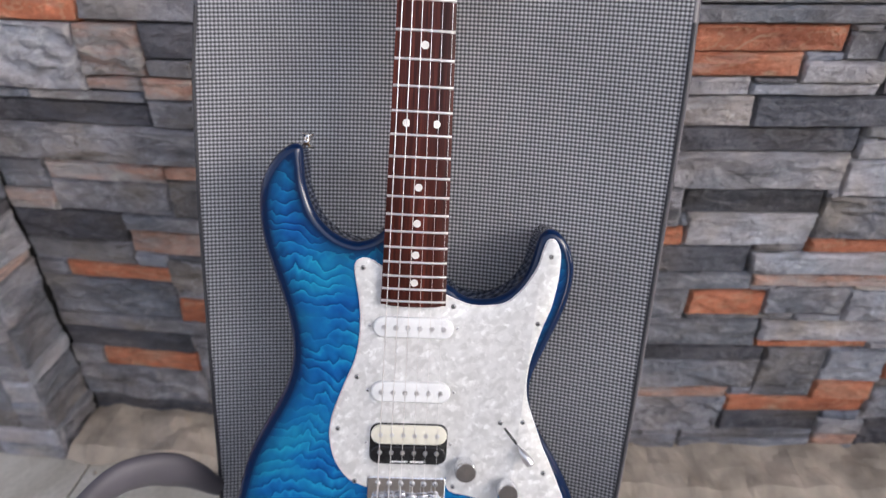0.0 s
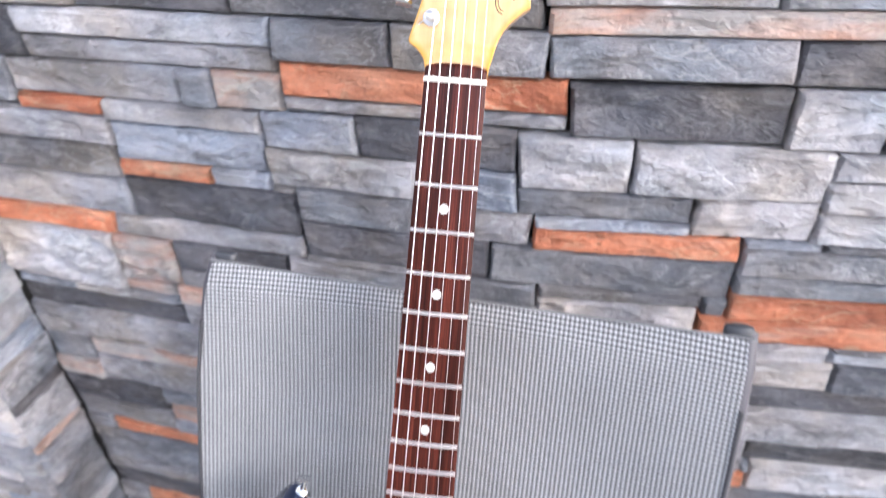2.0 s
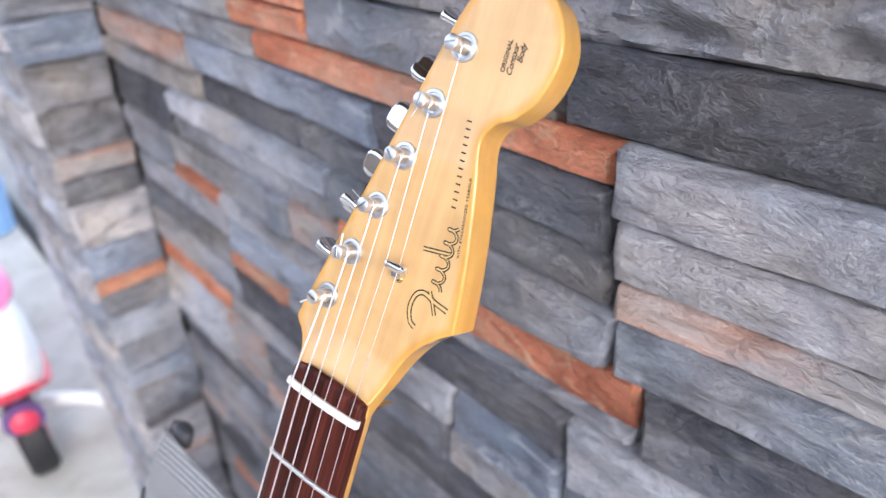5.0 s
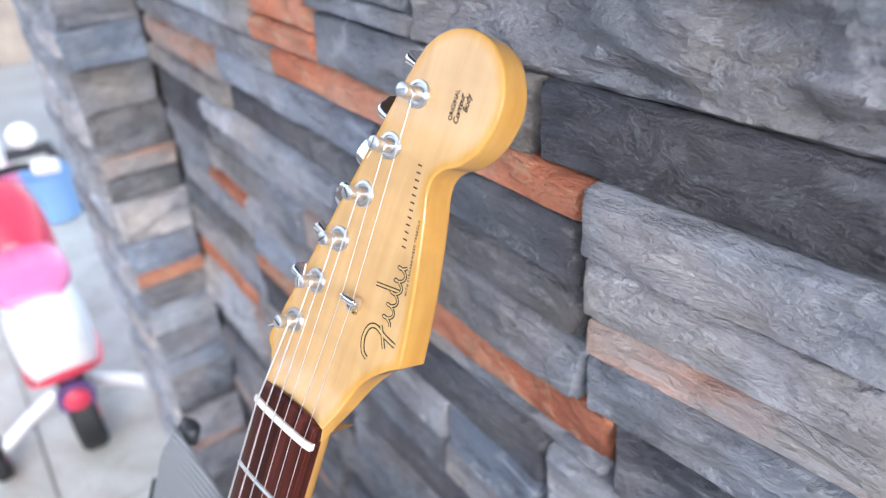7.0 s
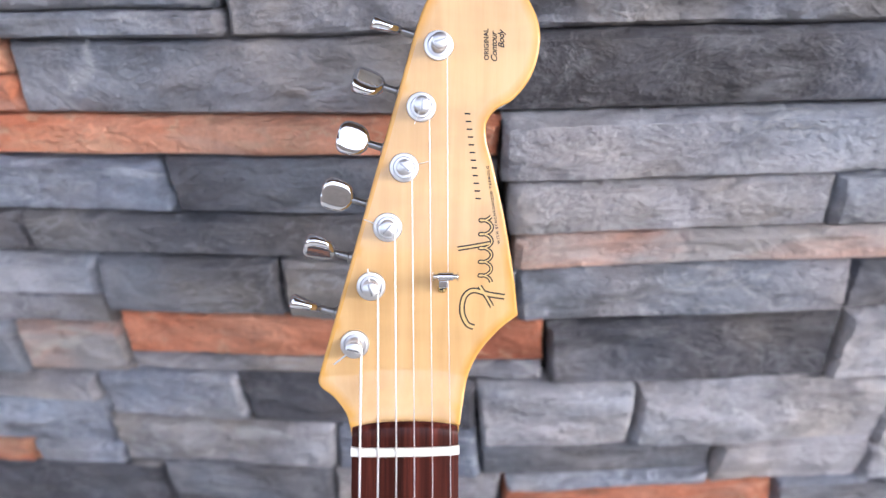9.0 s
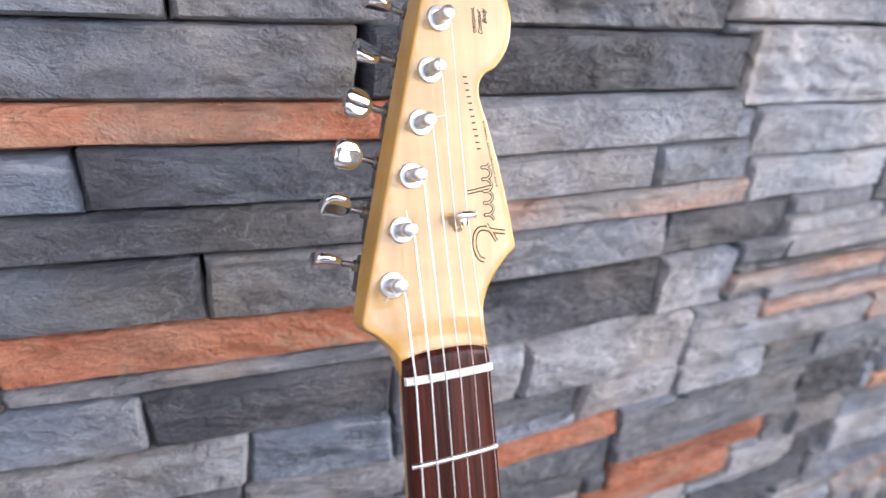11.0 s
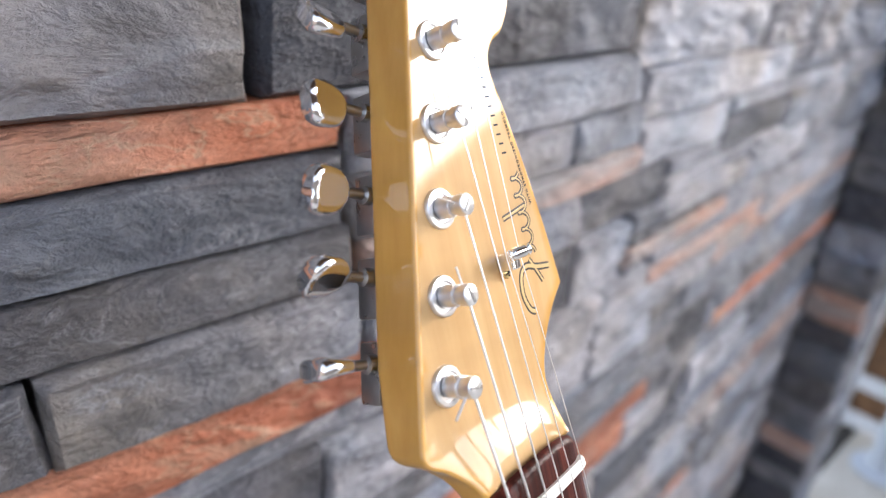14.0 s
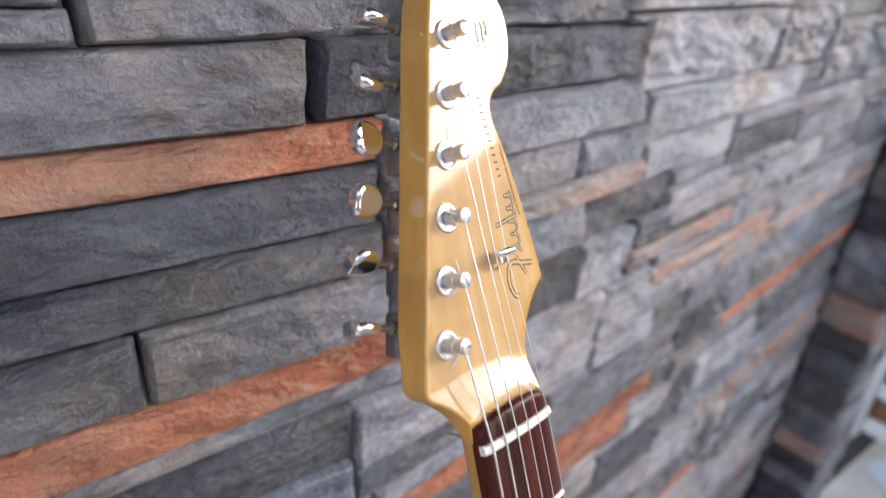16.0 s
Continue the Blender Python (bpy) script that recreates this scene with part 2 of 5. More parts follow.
def burst_mat():
    """Transparent blue lacquer over quilted maple, darkened towards the rim by the sprayed burst."""
    m, n, l, b = shader("blue_burst_lacquer")
    at = n.new("ShaderNodeAttribute")
    at.attribute_name = "rim"
    def math_node(kind, x, y=0.0, z=0.0):
        k = n.new("ShaderNodeMath")
        k.operation = kind
        for slot, value in zip(k.inputs, (x, y, z)):
            if isinstance(value, bpy.types.NodeSocket):
                l.new(value, slot)
            else:
                slot.default_value = value
        return k.outputs[0]

    place = n.new("ShaderNodeSeparateXYZ")
    l.new(coords(n, l), place.inputs[0])
    sway = noise_tex(n, l, coords(n, l, (1, 0, 0.7)), 24, 3.0, 0.5, 0.8)
    curl = noise_tex(n, l, coords(n, l, (1, 0, 0.8)), 85, 2.0, 0.5)
    phase = math_node("MULTIPLY_ADD", place.outputs[2], 92.0, math_node("MULTIPLY_ADD", sway, 5.0, math_node("MULTIPLY", curl, 1.1)))
    saw = math_node("FRACT", phase)
    fold = ramp(n, [(0.0, (0.32, 0.4, 0.5)), (0.12, (0.5, 0.58, 0.68)), (0.4, (0.9, 0.92, 0.95)), (0.72, (1.25, 1.28, 1.18)), (0.93, (2.6, 2.0, 1.5)), (1.0, (0.32, 0.4, 0.5))])
    l.new(saw, fold.inputs[0])
    strong = ramp(n, [(0.36, (0.1, 0.1, 0.1)), (0.6, (1.0, 1.0, 1.0))])
    l.new(noise_tex(n, l, coords(n, l, (1, 0, 1)), 24, 2.0), strong.inputs[0])
    pillow = n.new("ShaderNodeMix")
    pillow.data_type = "RGBA"
    l.new(strong.outputs[0], pillow.inputs[0])
    pillow.inputs[6].default_value = (1, 1, 1, 1)
    l.new(fold.outputs[0], pillow.inputs[7])
    broad = noise_tex(n, l, coords(n, l, (1, 0, 1.6)), 13, 3, 0.5)
    q0 = ramp(n, [(0.3, (0.0008, 0.06, 0.25)), (0.5, (0.0012, 0.115, 0.32)), (0.7, (0.003, 0.195, 0.36))])
    l.new(broad, q0.inputs[0])
    tone = mix(n, l, 1.0, q0.outputs[0], pillow.outputs[2], "MULTIPLY")
    fac = ramp(n, [(0.13, (0, 0, 0)), (0.22, (0.4, 0.4, 0.4)), (0.42, (0.84, 0.84, 0.84)), (0.8, (1, 1, 1))])
    l.new(at.outputs["Fac"], fac.inputs[0])
    deep = mix(n, l, fac.outputs[0], (0.0006, 0.012, 0.05), tone)
    l.new(deep, b.inputs["Base Color"])
    put(b, Roughness=0.4, Specular_IOR_Level=0.05, Coat_Weight=1.0, Coat_Roughness=0.02, Coat_IOR=1.38)
    return m


def pearl_mat():
    m, n, l, b = shader("white_pearloid")
    v = n.new("ShaderNodeTexVoronoi")
    vec = coords(n, l, (1, 1, 1))
    warp = noise_tex(n, l, vec, 140, 3)
    add = n.new("ShaderNodeVectorMath")
    comb = n.new("ShaderNodeCombineXYZ")
    for slot in comb.inputs:
        l.new(warp, slot)
    sc = n.new("ShaderNodeVectorMath")
    sc.operation = "SCALE"
    sc.inputs["Scale"].default_value = 0.012
    l.new(comb.outputs[0], sc.inputs[0])
    l.new(vec, add.inputs[0])
    l.new(sc.outputs[0], add.inputs[1])
    l.new(add.outputs[0], v.inputs["Vector"])
    v.inputs["Scale"].default_value = 230
    v.feature = "SMOOTH_F1"
    grey = n.new("ShaderNodeSeparateColor")
    l.new(v.outputs["Color"], grey.inputs[0])
    r = ramp(n, [(0.1, (0.6, 0.59, 0.565)), (0.4, (0.69, 0.68, 0.655)), (0.7, (0.76, 0.75, 0.725)), (0.95, (0.9, 0.895, 0.875))])
    l.new(grey.outputs[0], r.inputs[0])
    l.new(r.outputs[0], b.inputs["Base Color"])
    put(b, Roughness=0.22, Coat_Weight=0.4, Coat_Roughness=0.05)
    return m


def sling_mat():
    """Woven vinyl-coated mesh: a fine basket weave of light and dark yarns."""
    m, n, l, b = shader("woven_grey_mesh")
    c = n.new("ShaderNodeTexCoord")
    sep = n.new("ShaderNodeSeparateXYZ")
    l.new(c.outputs["UV"], sep.inputs[0])

    def wave(slot, scale, phase=0.0):
        k = n.new("ShaderNodeMath")
        k.operation = "MULTIPLY_ADD"
        l.new(slot, k.inputs[0])
        k.inputs[1].default_value, k.inputs[2].default_value = scale, phase
        s = n.new("ShaderNodeMath")
        s.operation = "SINE"
        l.new(k.outputs[0], s.inputs[0])
        return s.outputs[0]

    across, along = 2 * math.pi / 0.0037, 2 * math.pi / 0.0038
    rows = n.new("ShaderNodeMath")
    rows.operation = "MULTIPLY_ADD"
    l.new(wave(sep.outputs[1], along), rows.inputs[0])
    rows.inputs[1].default_value, rows.inputs[2].default_value = 0.55, 0.0
    prod = n.new("ShaderNodeMath")
    prod.operation = "ADD"
    cols = n.new("ShaderNodeMath")
    cols.operation = "MULTIPLY"
    l.new(wave(sep.outputs[0], across), cols.inputs[0])
    cols.inputs[1].default_value = 0.45
    l.new(cols.outputs[0], prod.inputs[0])
    l.new(rows.outputs[0], prod.inputs[1])
    half = n.new("ShaderNodeMath")
    half.operation = "MULTIPLY_ADD"
    l.new(prod.outputs[0], half.inputs[0])
    half.inputs[1].default_value, half.inputs[2].default_value = 0.5, 0.5
    r = ramp(n, [(0.2, (0.045, 0.045, 0.05)), (0.5, (0.18, 0.18, 0.186)), (0.82, (0.48, 0.48, 0.49))])
    l.new(half.outputs[0], r.inputs[0])
    dirt = noise_tex(n, l, coords(n, l), 9, 4)
    dr = ramp(n, [(0.3, (0.86,) * 3), (0.7, (1.08,) * 3)])
    l.new(dirt, dr.inputs[0])
    l.new(mix(n, l, 1.0, r.outputs[0], dr.outputs[0], "MULTIPLY"), b.inputs["Base Color"])
    put(b, Roughness=0.5)
    bump(n, l, b, half.outputs[0], 0.6, 0.0012)
    return m


def tile_mat():
    m, n, l, b = shader("stone_floor_tile")
    info = n.new("ShaderNodeObjectInfo")
    c = coords(n, l)
    vein = noise_tex(n, l, c, 6, 7, 0.6, 1.2)
    fine = noise_tex(n, l, c, 120, 4)
    r = ramp(n, [(0.3, (0.42, 0.385, 0.32)), (0.5, (0.55, 0.52, 0.455)), (0.7, (0.66, 0.635, 0.575))])
    l.new(vein, r.inputs[0])
    f = ramp(n, [(0.3, (0.88,) * 3), (0.7, (1.08,) * 3)])
    l.new(fine, f.inputs[0])
    l.new(mix(n, l, 1.0, r.outputs[0], f.outputs[0], "MULTIPLY"), b.inputs["Base Color"])
    put(b, Roughness=0.3)
    bump(n, l, b, vein, 0.15, 0.003)
    return m


MAPLE, ROSEWOOD, BURST, PEARL, SLING, TILE = maple_mat(), rosewood_mat(), burst_mat(), pearl_mat(), sling_mat(), tile_mat()
WALL_RENDER = plain("brown_render", (0.27, 0.22, 0.18), 0.85, vary=0.25, scale=6, relief=0.004)
UNSEEN_ROOF = plain("unseen_roof_boards", (0.13, 0.07, 0.04), 0.6, vary=0.3, scale=8)
CEMENT = plain("rough_cement", (0.42, 0.355, 0.285), 0.92, vary=0.35, scale=16, relief=0.012)
GROUND = plain("grey_paving", (0.3, 0.3, 0.29), 0.7, vary=0.2, scale=3)


# ---- mesh helpers ----
import mathutils.geometry

cdt = mathutils.geometry.delaunay_2d_cdt


def link(name, bm, material, parent=None, label="", smooth=0.0):
    me = bpy.data.meshes.new(name)
    bm.to_mesh(me)
    bm.free()
    if material:
        me.materials.append(material)
    if smooth:
        me.shade_smooth()
        me.set_sharp_from_angle(angle=radians(smooth))
    ob = new(name, me)
    ob.parent = parent
    return tagged(ob, label) if label else ob


def part(name, bm, material, parent, label="", smooth=40.0):
    """One mesh object under a thing or under a part."""
    return link(name, bm, material, parent, label, smooth)


def box(size, at=(0, 0, 0), bevel=0.0, turn=None, bm=None):
    one = bmesh.new()
    bmesh.ops.create_cube(one, size=1.0)
    bmesh.ops.scale(one, vec=size, verts=one.verts)
    if bevel:
        bmesh.ops.bevel(one, geom=one.edges[:] + one.verts[:], offset=bevel, segments=2, affect="EDGES", profile=0.5)
    m = Matrix.Translation(at) @ (turn.to_4x4() if turn else Matrix())
    one.transform(m)
    return join(bm, one)


def join(bm, one):
    if bm is None:
        return one
    me = bpy.data.meshes.new("tmp")
    one.to_mesh(me)
    one.free()
    bm.from_mesh(me)
    bpy.data.meshes.remove(me)
    return bm


def lathe(profile, m=None, steps=24, bm=None):
    """A turned shape round its z axis; profile: (radius, z) from one end to the other."""
    one = bmesh.new()
    rings = []
    for r, z in profile:
        if r < 1e-7:
            rings.append([one.verts.new((0, 0, z))])
        else:
            rings.append([one.verts.new((r * math.cos(a), r * math.sin(a), z)) for a in (2 * math.pi * k / steps for k in range(steps))])
    for a, b in zip(rings, rings[1:]):
        for k in range(steps):
            q = [a[k % len(a)], a[(k + 1) % len(a)], b[(k + 1) % len(b)], b[k % len(b)]]
            q = list(dict.fromkeys(q))
            if len(q) > 2:
                one.faces.new(q)
    for ring, flip in ((rings[0], True), (rings[-1], False)):
        if len(ring) > 2:
            one.faces.new(ring[::-1] if flip else ring)
    bmesh.ops.recalc_face_normals(one, faces=one.faces)
    if m:
        one.transform(m)
    return join(bm, one)


def aim(at, way):
    """A pose at a place whose z axis points along way."""
    return Matrix.Translation(at) @ Vector(way).to_track_quat("Z", "Y").to_matrix().to_4x4()


def tube(points, radius, steps=8, bm=None, flat=1.0):
    """A tube along points; radius: one, or one a point."""
    one = bmesh.new()
    pts = [Vector(p) for p in points]
    radii = radius if isinstance(radius, (list, tuple)) else [radius] * len(pts)
    rings, side = [], None
    for k, p in enumerate(pts):
        d = (pts[min(k + 1, len(pts) - 1)] - pts[max(k - 1, 0)]).normalized()
        if side is None:
            side = d.orthogonal().normalized()
        side = (side - d * side.dot(d)).normalized()
        up = d.cross(side)
        rings.append([one.verts.new(p + radii[k] * (math.cos(a) * side + flat * math.sin(a) * up)) for a in (2 * math.pi * j / steps for j in range(steps))])
    for a, b in zip(rings, rings[1:]):
        for j in range(steps):
            one.faces.new((a[j], a[(j + 1) % steps], b[(j + 1) % steps], b[j]))
    one.faces.new(rings[0][::-1])
    one.faces.new(rings[-1])
    bmesh.ops.recalc_face_normals(one, faces=one.faces)
    return join(bm, one)


def smooth_line(points, per=6, closed=False):
    """Catmull-Rom through points; a point given with a third True stays a corner."""
    out, n = [], len(points)
    for k in range(n if closed else n - 1):
        p1, p2 = points[k], points[(k + 1) % n]
        p0 = points[(k - 1) % n] if closed or k else p1
        p3 = points[(k + 2) % n] if closed or k + 2 < n else p2
        if len(p1) > 2 and p1[-1] is True:
            p0 = p1
        if len(p2) > 2 and p2[-1] is True:
            p3 = p2
        a, b, c, d = (np.array(q[:2] if q[-1] is True else q, float) for q in (p0, p1, p2, p3))
        for s in range(per):
            t = s / per
            out.append(0.5 * (2 * b + (c - a) * t + (2 * a - 5 * b + 4 * c - d) * t * t + (3 * b - a - 3 * c + d) * t ** 3))
    if not closed:
        out.append(np.array(points[-1][:2] if points[-1][-1] is True else points[-1], float))
    return np.array(out)


def inset(outline, by):
    """The closed outline moved inwards; it runs counter-clockwise."""
    d = np.roll(outline, -1, 0) - np.roll(outline, 1, 0)
    nrm = np.stack([-d[:, 1], d[:, 0]], 1) / (np.linalg.norm(d, axis=1)[:, None] + 1e-12)
    return outline + by * nrm


def turned_right(outline):
    x, z = outline[:, 0], outline[:, 1]
    area = (x * np.roll(z, -1) - np.roll(x, -1) * z).sum()
    return outline if area > 0 else outline[::-1]


def within(outline, pts):
    """Which of the points lie inside the closed outline."""
    inside = np.zeros(len(pts), bool)
    for a, b in zip(outline, np.roll(outline, -1, 0)):
        cross = (a[1] > pts[:, 1]) != (b[1] > pts[:, 1])
        with np.errstate(divide="ignore", invalid="ignore"):
            inside ^= cross & (pts[:, 0] < (b[0] - a[0]) * (pts[:, 1] - a[1]) / (b[1] - a[1]) + a[0])
    return inside


def add_faces(bm, line, faces, made):
    """Adds those triangles whose middle lies inside the outline."""
    some = [vs for vs in (list(dict.fromkeys(made[k] for k in f)) for f in faces) if len(vs) > 2]
    mids = np.array([np.mean([(v.co.x, v.co.z) for v in vs], axis=0) for vs in some])
    for vs, good in zip(some, within(line, mids)):
        if good and not bm.faces.get(vs):
            bm.faces.new(vs)


def slab(outline, front, back, round_front, round_back, cell=0.0, rise=None, steps=4, lift=None):
    """A plate in the x-z plane with rounded rims; the front faces -y. With a cell size the front is meshed finely and every
    vertex keeps its distance from the rim; rise(x, z) moves the front along y,
    lift(x, z) the back."""
    line = turned_right(outline)
    # narrow bands beside each rounding keep the flats flat
    rings = [(inset(line, round_front + 0.0006), front)] if cell else []
    for k in range(steps + 1):
        a = math.pi / 2 * k / steps
        rings.append((inset(line, round_front * (1 - math.sin(a))), front + round_front * (1 - math.cos(a))))
    if cell:
        rings += [(line, front + round_front + 0.0006), (line, back - round_back - 0.0006)]
    for k in range(steps + 1):
        a = math.pi / 2 * k / steps
        rings.append((inset(line, round_back * (1 - math.cos(a))), back - round_back * (1 - math.sin(a))))
    bm = bmesh.new()
    layer = bm.verts.layers.float.new("rim")
    loops = []
    for ring, y in rings:
        loops.append([bm.verts.new((p[0], y + (rise(p[0], p[1]) if rise and y < (front + back) / 2 else lift(p[0], p[1]) if lift and y >= (front + back) / 2 else 0), p[1])) for p in ring])
    for a, b in zip(loops, loops[1:]):
        for k in range(len(a)):
            bm.faces.new((a[k], b[k], b[(k + 1) % len(a)], a[(k + 1) % len(a)]))
    low = cdt([Vector(p) for p in rings[-1][0]], [], [list(range(len(line)))], 1, 1e-7)
    add_faces(bm, line, low[2], {k: loops[-1][o[0]] if o else bm.verts.new((v.x, back, v.y)) for k, (v, o) in enumerate(zip(low[0], low[3]))})
    top = rings[0][0]
    if cell:
        x0, z0, x1, z1 = *top.min(0), *top.max(0)
        gx, gz = np.meshgrid(np.arange(x0, x1, cell), np.arange(z0, z1, cell))
        pts = np.stack([gx.ravel(), gz.ravel()], 1)
        pts = pts[within(top, pts)]
        far = np.min(np.linalg.norm(pts[:, None] - line[None], axis=2), axis=1)
        good = far > round_front + cell * 0.5
        pts, far = pts[good], far[good]
        every = [Vector(p) for p in top] + [Vector(p) for p in pts]
        n = len(top)
        from_cdt = cdt(every, [], [list(range(n))], 1, 1e-7)
        made = {}
        for k, v in enumerate(from_cdt[0]):
            orig = from_cdt[3][k]
            if orig and orig[0] < n:
                made[k] = loops[0][orig[0]]
            else:
                made[k] = bm.verts.new((v.x, front + (rise(v.x, v.y) if rise else 0), v.y))
                made[k][layer] = min(1.0, far[orig[0] - n] / 0.05) if orig else 0.1
        add_faces(bm, line, from_cdt[2], made)
    else:
        bm.faces.new(loops[0][::-1])
    for k, v in enumerate(loops[0]):
        v[layer] = min(1.0, round_front / 0.05)
    bmesh.ops.recalc_face_normals(bm, faces=bm.faces)
    return bm


# ---- the setting: ground, floor, ledge-stone walls ----
ground = tagged(link("ground", box((400, 400, 0.2), (0, 0, -0.16)), GROUND), "grey paved ground around the terrace", "ground", kind="structure")
floor = tagged(link("floor", box((7.0, 3.6, 0.06), (0, -1.7, -0.045)), MORTAR), "terrace floor bed under pale stone tiles", "floor", kind="structure")


def stone_mesh(w, h, depth, seed, rough=1.0):
    """A split-face ledge stone, its foot in the x-z plane, its face towards -y."""
    rng = random.Random(seed)
    nx, nz = max(4, min(130, int(w / 0.0034))), max(4, min(32, int(h / 0.0027)))
    shift = Vector((rng.uniform(-50, 50), rng.uniform(-50, 50), rng.uniform(-50, 50)))
    tilt, slope = rng.uniform(-0.0025, 0.0025), rng.uniform(-0.0012, 0.0032)
    skew_l, skew_r = rng.choice((0, 0, 0.1, -0.1)) * min(h, 0.04), rng.choice((0, 0, 0.1, -0.1)) * min(h, 0.04)
    bold = min(2.2, max(0.75, h / 0.036)) * rough
    verts, faces = [], []
    for j in range(nz + 1):
        v = j / nz
        for i in range(nx + 1):
            u = i / nx
            x, z = u * w, v * h
            edge = min(min(u, 1 - u) * w, min(v, 1 - v) * h)
            chip = 0.0012 + 0.003 * max(0.0, noise.noise(Vector((x * 55, z * 55, 11)) + shift))
            fall = min(1.0, edge / chip)
            inner = min(1.0, edge / 0.008)
            face = 0.0036 * noise.fractal(Vector((x * 10, z * 24, 0)) + shift, 0.9, 2.1, 5)
            flake = noise.fractal(Vector((x * 12 + z * 9, z * 30 - x * 4, 3)) + shift, 0.9, 2.1, 4)
            level = math.floor(flake * 2.4 + 0.5) / 2.4
            near = min(1.0, abs(flake * 2.4 - math.floor(flake * 2.4)) * 6)
            face += 0.004 * (level * 0.6 + flake * 0.4) * (0.6 + 0.4 * near)
            if h > 0.055:
                big = noise.fractal(Vector((x * 13 + z * 11, z * 17 - x * 3, 5)) + shift, 0.8, 2.1, 3)
                face += 0.0034 * (0.4 - 2 * abs(big)) * inner
            y = -(depth + bold * face * (0.35 + 0.65 * inner) + tilt * (u - 0.5) + slope * (v - 0.5)) + 0.005 * (1 - fall) ** 1.5
            dz = 0.0011 * noise.noise(Vector((x * 22, j * 9.0, 7)) + shift) * (1 if j in (0, nz) else 0.4)
            dx = (skew_l * (1 - u) + skew_r * u) * (v - 0.5) + 0.0013 * noise.noise(Vector((i * 5.0, z * 60, 1)) + shift) * (1 if i in (0, nx) else 0.3)
            verts.append((x + dx, y, z + dz))
    row = nx + 1
    for j in range(nz):
        for i in range(nx):
            a = j * row + i
            faces.append((a, a + 1, a + row + 1, a + row))
    rim = [i for i in range(row)] + [j * row + nx for j in range(1, nz + 1)] + [nz * row + i for i in range(nx - 1, -1, -1)] + [j * row for j in range(nz - 1, 0, -1)]
    first = len(verts)
    for k in rim:
        verts.append((verts[k][0], 0.012, verts[k][2]))
    n = len(rim)
    for k in range(n):
        faces.append((rim[k], first + k, first + (k + 1) % n, rim[(k + 1) % n]))
    me = bpy.data.meshes.new("stone")
    me.from_pydata(verts, [], faces)
    me.shade_smooth()
    me.set_sharp_from_angle(angle=radians(42))
    return me


class Face:
    """A wall face that carries stones: u along it, z up, the stones stand out along its normal."""

    def __init__(self, holder, place, turn, width, height, curve=None):
        self.curve = curve or (lambda u: 0.0)
        self.holder, self.m, self.width, self.height = holder, Matrix.Translation(place) @ Matrix.Rotation(radians(turn), 4, "Z"), width, height
        self.step = 0.004
        self.taken = np.zeros((int(height / self.step), int(width / self.step)), bool)
        self.count = 0

    def stone(self, u0, u1, z0, z1, kind):
        self.count += 1
        rng = random.Random(self.count * 7 + int(self.width * 1000))
        gap, end = 0.0006, rng.choice((0.0002, 0.0003, 0.0006, 0.0018)) if u1 - u0 > 0.06 else 0.0003
        depth = {"d": 0.0095, "k": 0.011, "g": 0.0125, "b": 0.0125, "l": 0.0135, "w": 0.0135, "o": 0.012, "p": 0.0125}[kind] + rng.uniform(-0.0026, 0.0026)
        me = stone_mesh(u1 - u0 - gap - end, z1 - z0 - 2 * gap, depth, self.count * 31 + int(self.width * 100), 0.7 if kind in "dk" else 1.0)
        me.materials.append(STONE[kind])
        ob = new("stone", me)
        ob.parent = self.holder
        lean = math.atan2(self.curve(u1) - self.curve(u0), u1 - u0)
        ob.matrix_world = self.m @ Matrix.Translation((u0 + gap, self.curve(u0), z0 + gap)) @ Matrix.Rotation(lean, 4, "Z")
        a, b, c, d = (int(round(v / self.step)) for v in (z0, z1, u0, u1))
        self.taken[max(a, 0):b, max(c, 0):d] = True

    def fill(self, seed, kinds="ggggggbbbllkkdop", high=(0.022, 0.055), long=(0.08, 0.30)):
        """Lays further stones, course by course, wherever the face is still bare."""
        rng = random.Random(seed)
        rows, cols = self.taken.shape
        for j in range(rows):
            i = 0
            while i < cols:
                if self.taken[j, i]:
                    i += 1
                    continue
                most_w, most_h = int(rng.uniform(*long) / self.step), int(rng.uniform(*high) / self.step)
                w = 0
                while w < most_w and i + w < cols and not self.taken[j, i + w]:
                    w += 1
                if i + w < cols and not self.taken[j, i + w]:
                    rest = int(np.argmax(self.taken[j, i + w:])) if self.taken[j, i + w:].any() else cols - i - w
                    w += rest if rest < 0.04 / self.step else 0
                h = 0
                while h < most_h and j + h < rows and not self.taken[j + h, i:i + w].any():
                    h += 1
                spare = 0
                while spare < 4 and j + h + spare < rows and not self.taken[j + h + spare, i:i + w].any():
                    spare += 1
                h += spare if spare < 4 else 0
                if w * self.step > 0.009 and h * self.step > 0.006:
                    self.stone(i * self.step, (i + w) * self.step, j * self.step, (j + h) * self.step, rng.choice(kinds if w * self.step > 0.07 and h * self.step > 0.016 else "ggbkl"))
                else:
                    self.taken[j:j + max(1, h), i:i + w] = True
                i += max(1, w)


LEFT, RIGHT, TALL = -0.522, 1.39, 1.62


def bend(x):
    """The wall runs straight along x, then turns a few degrees away."""
    return 0.115 * max(0.0, x - 0.2) - 0.006


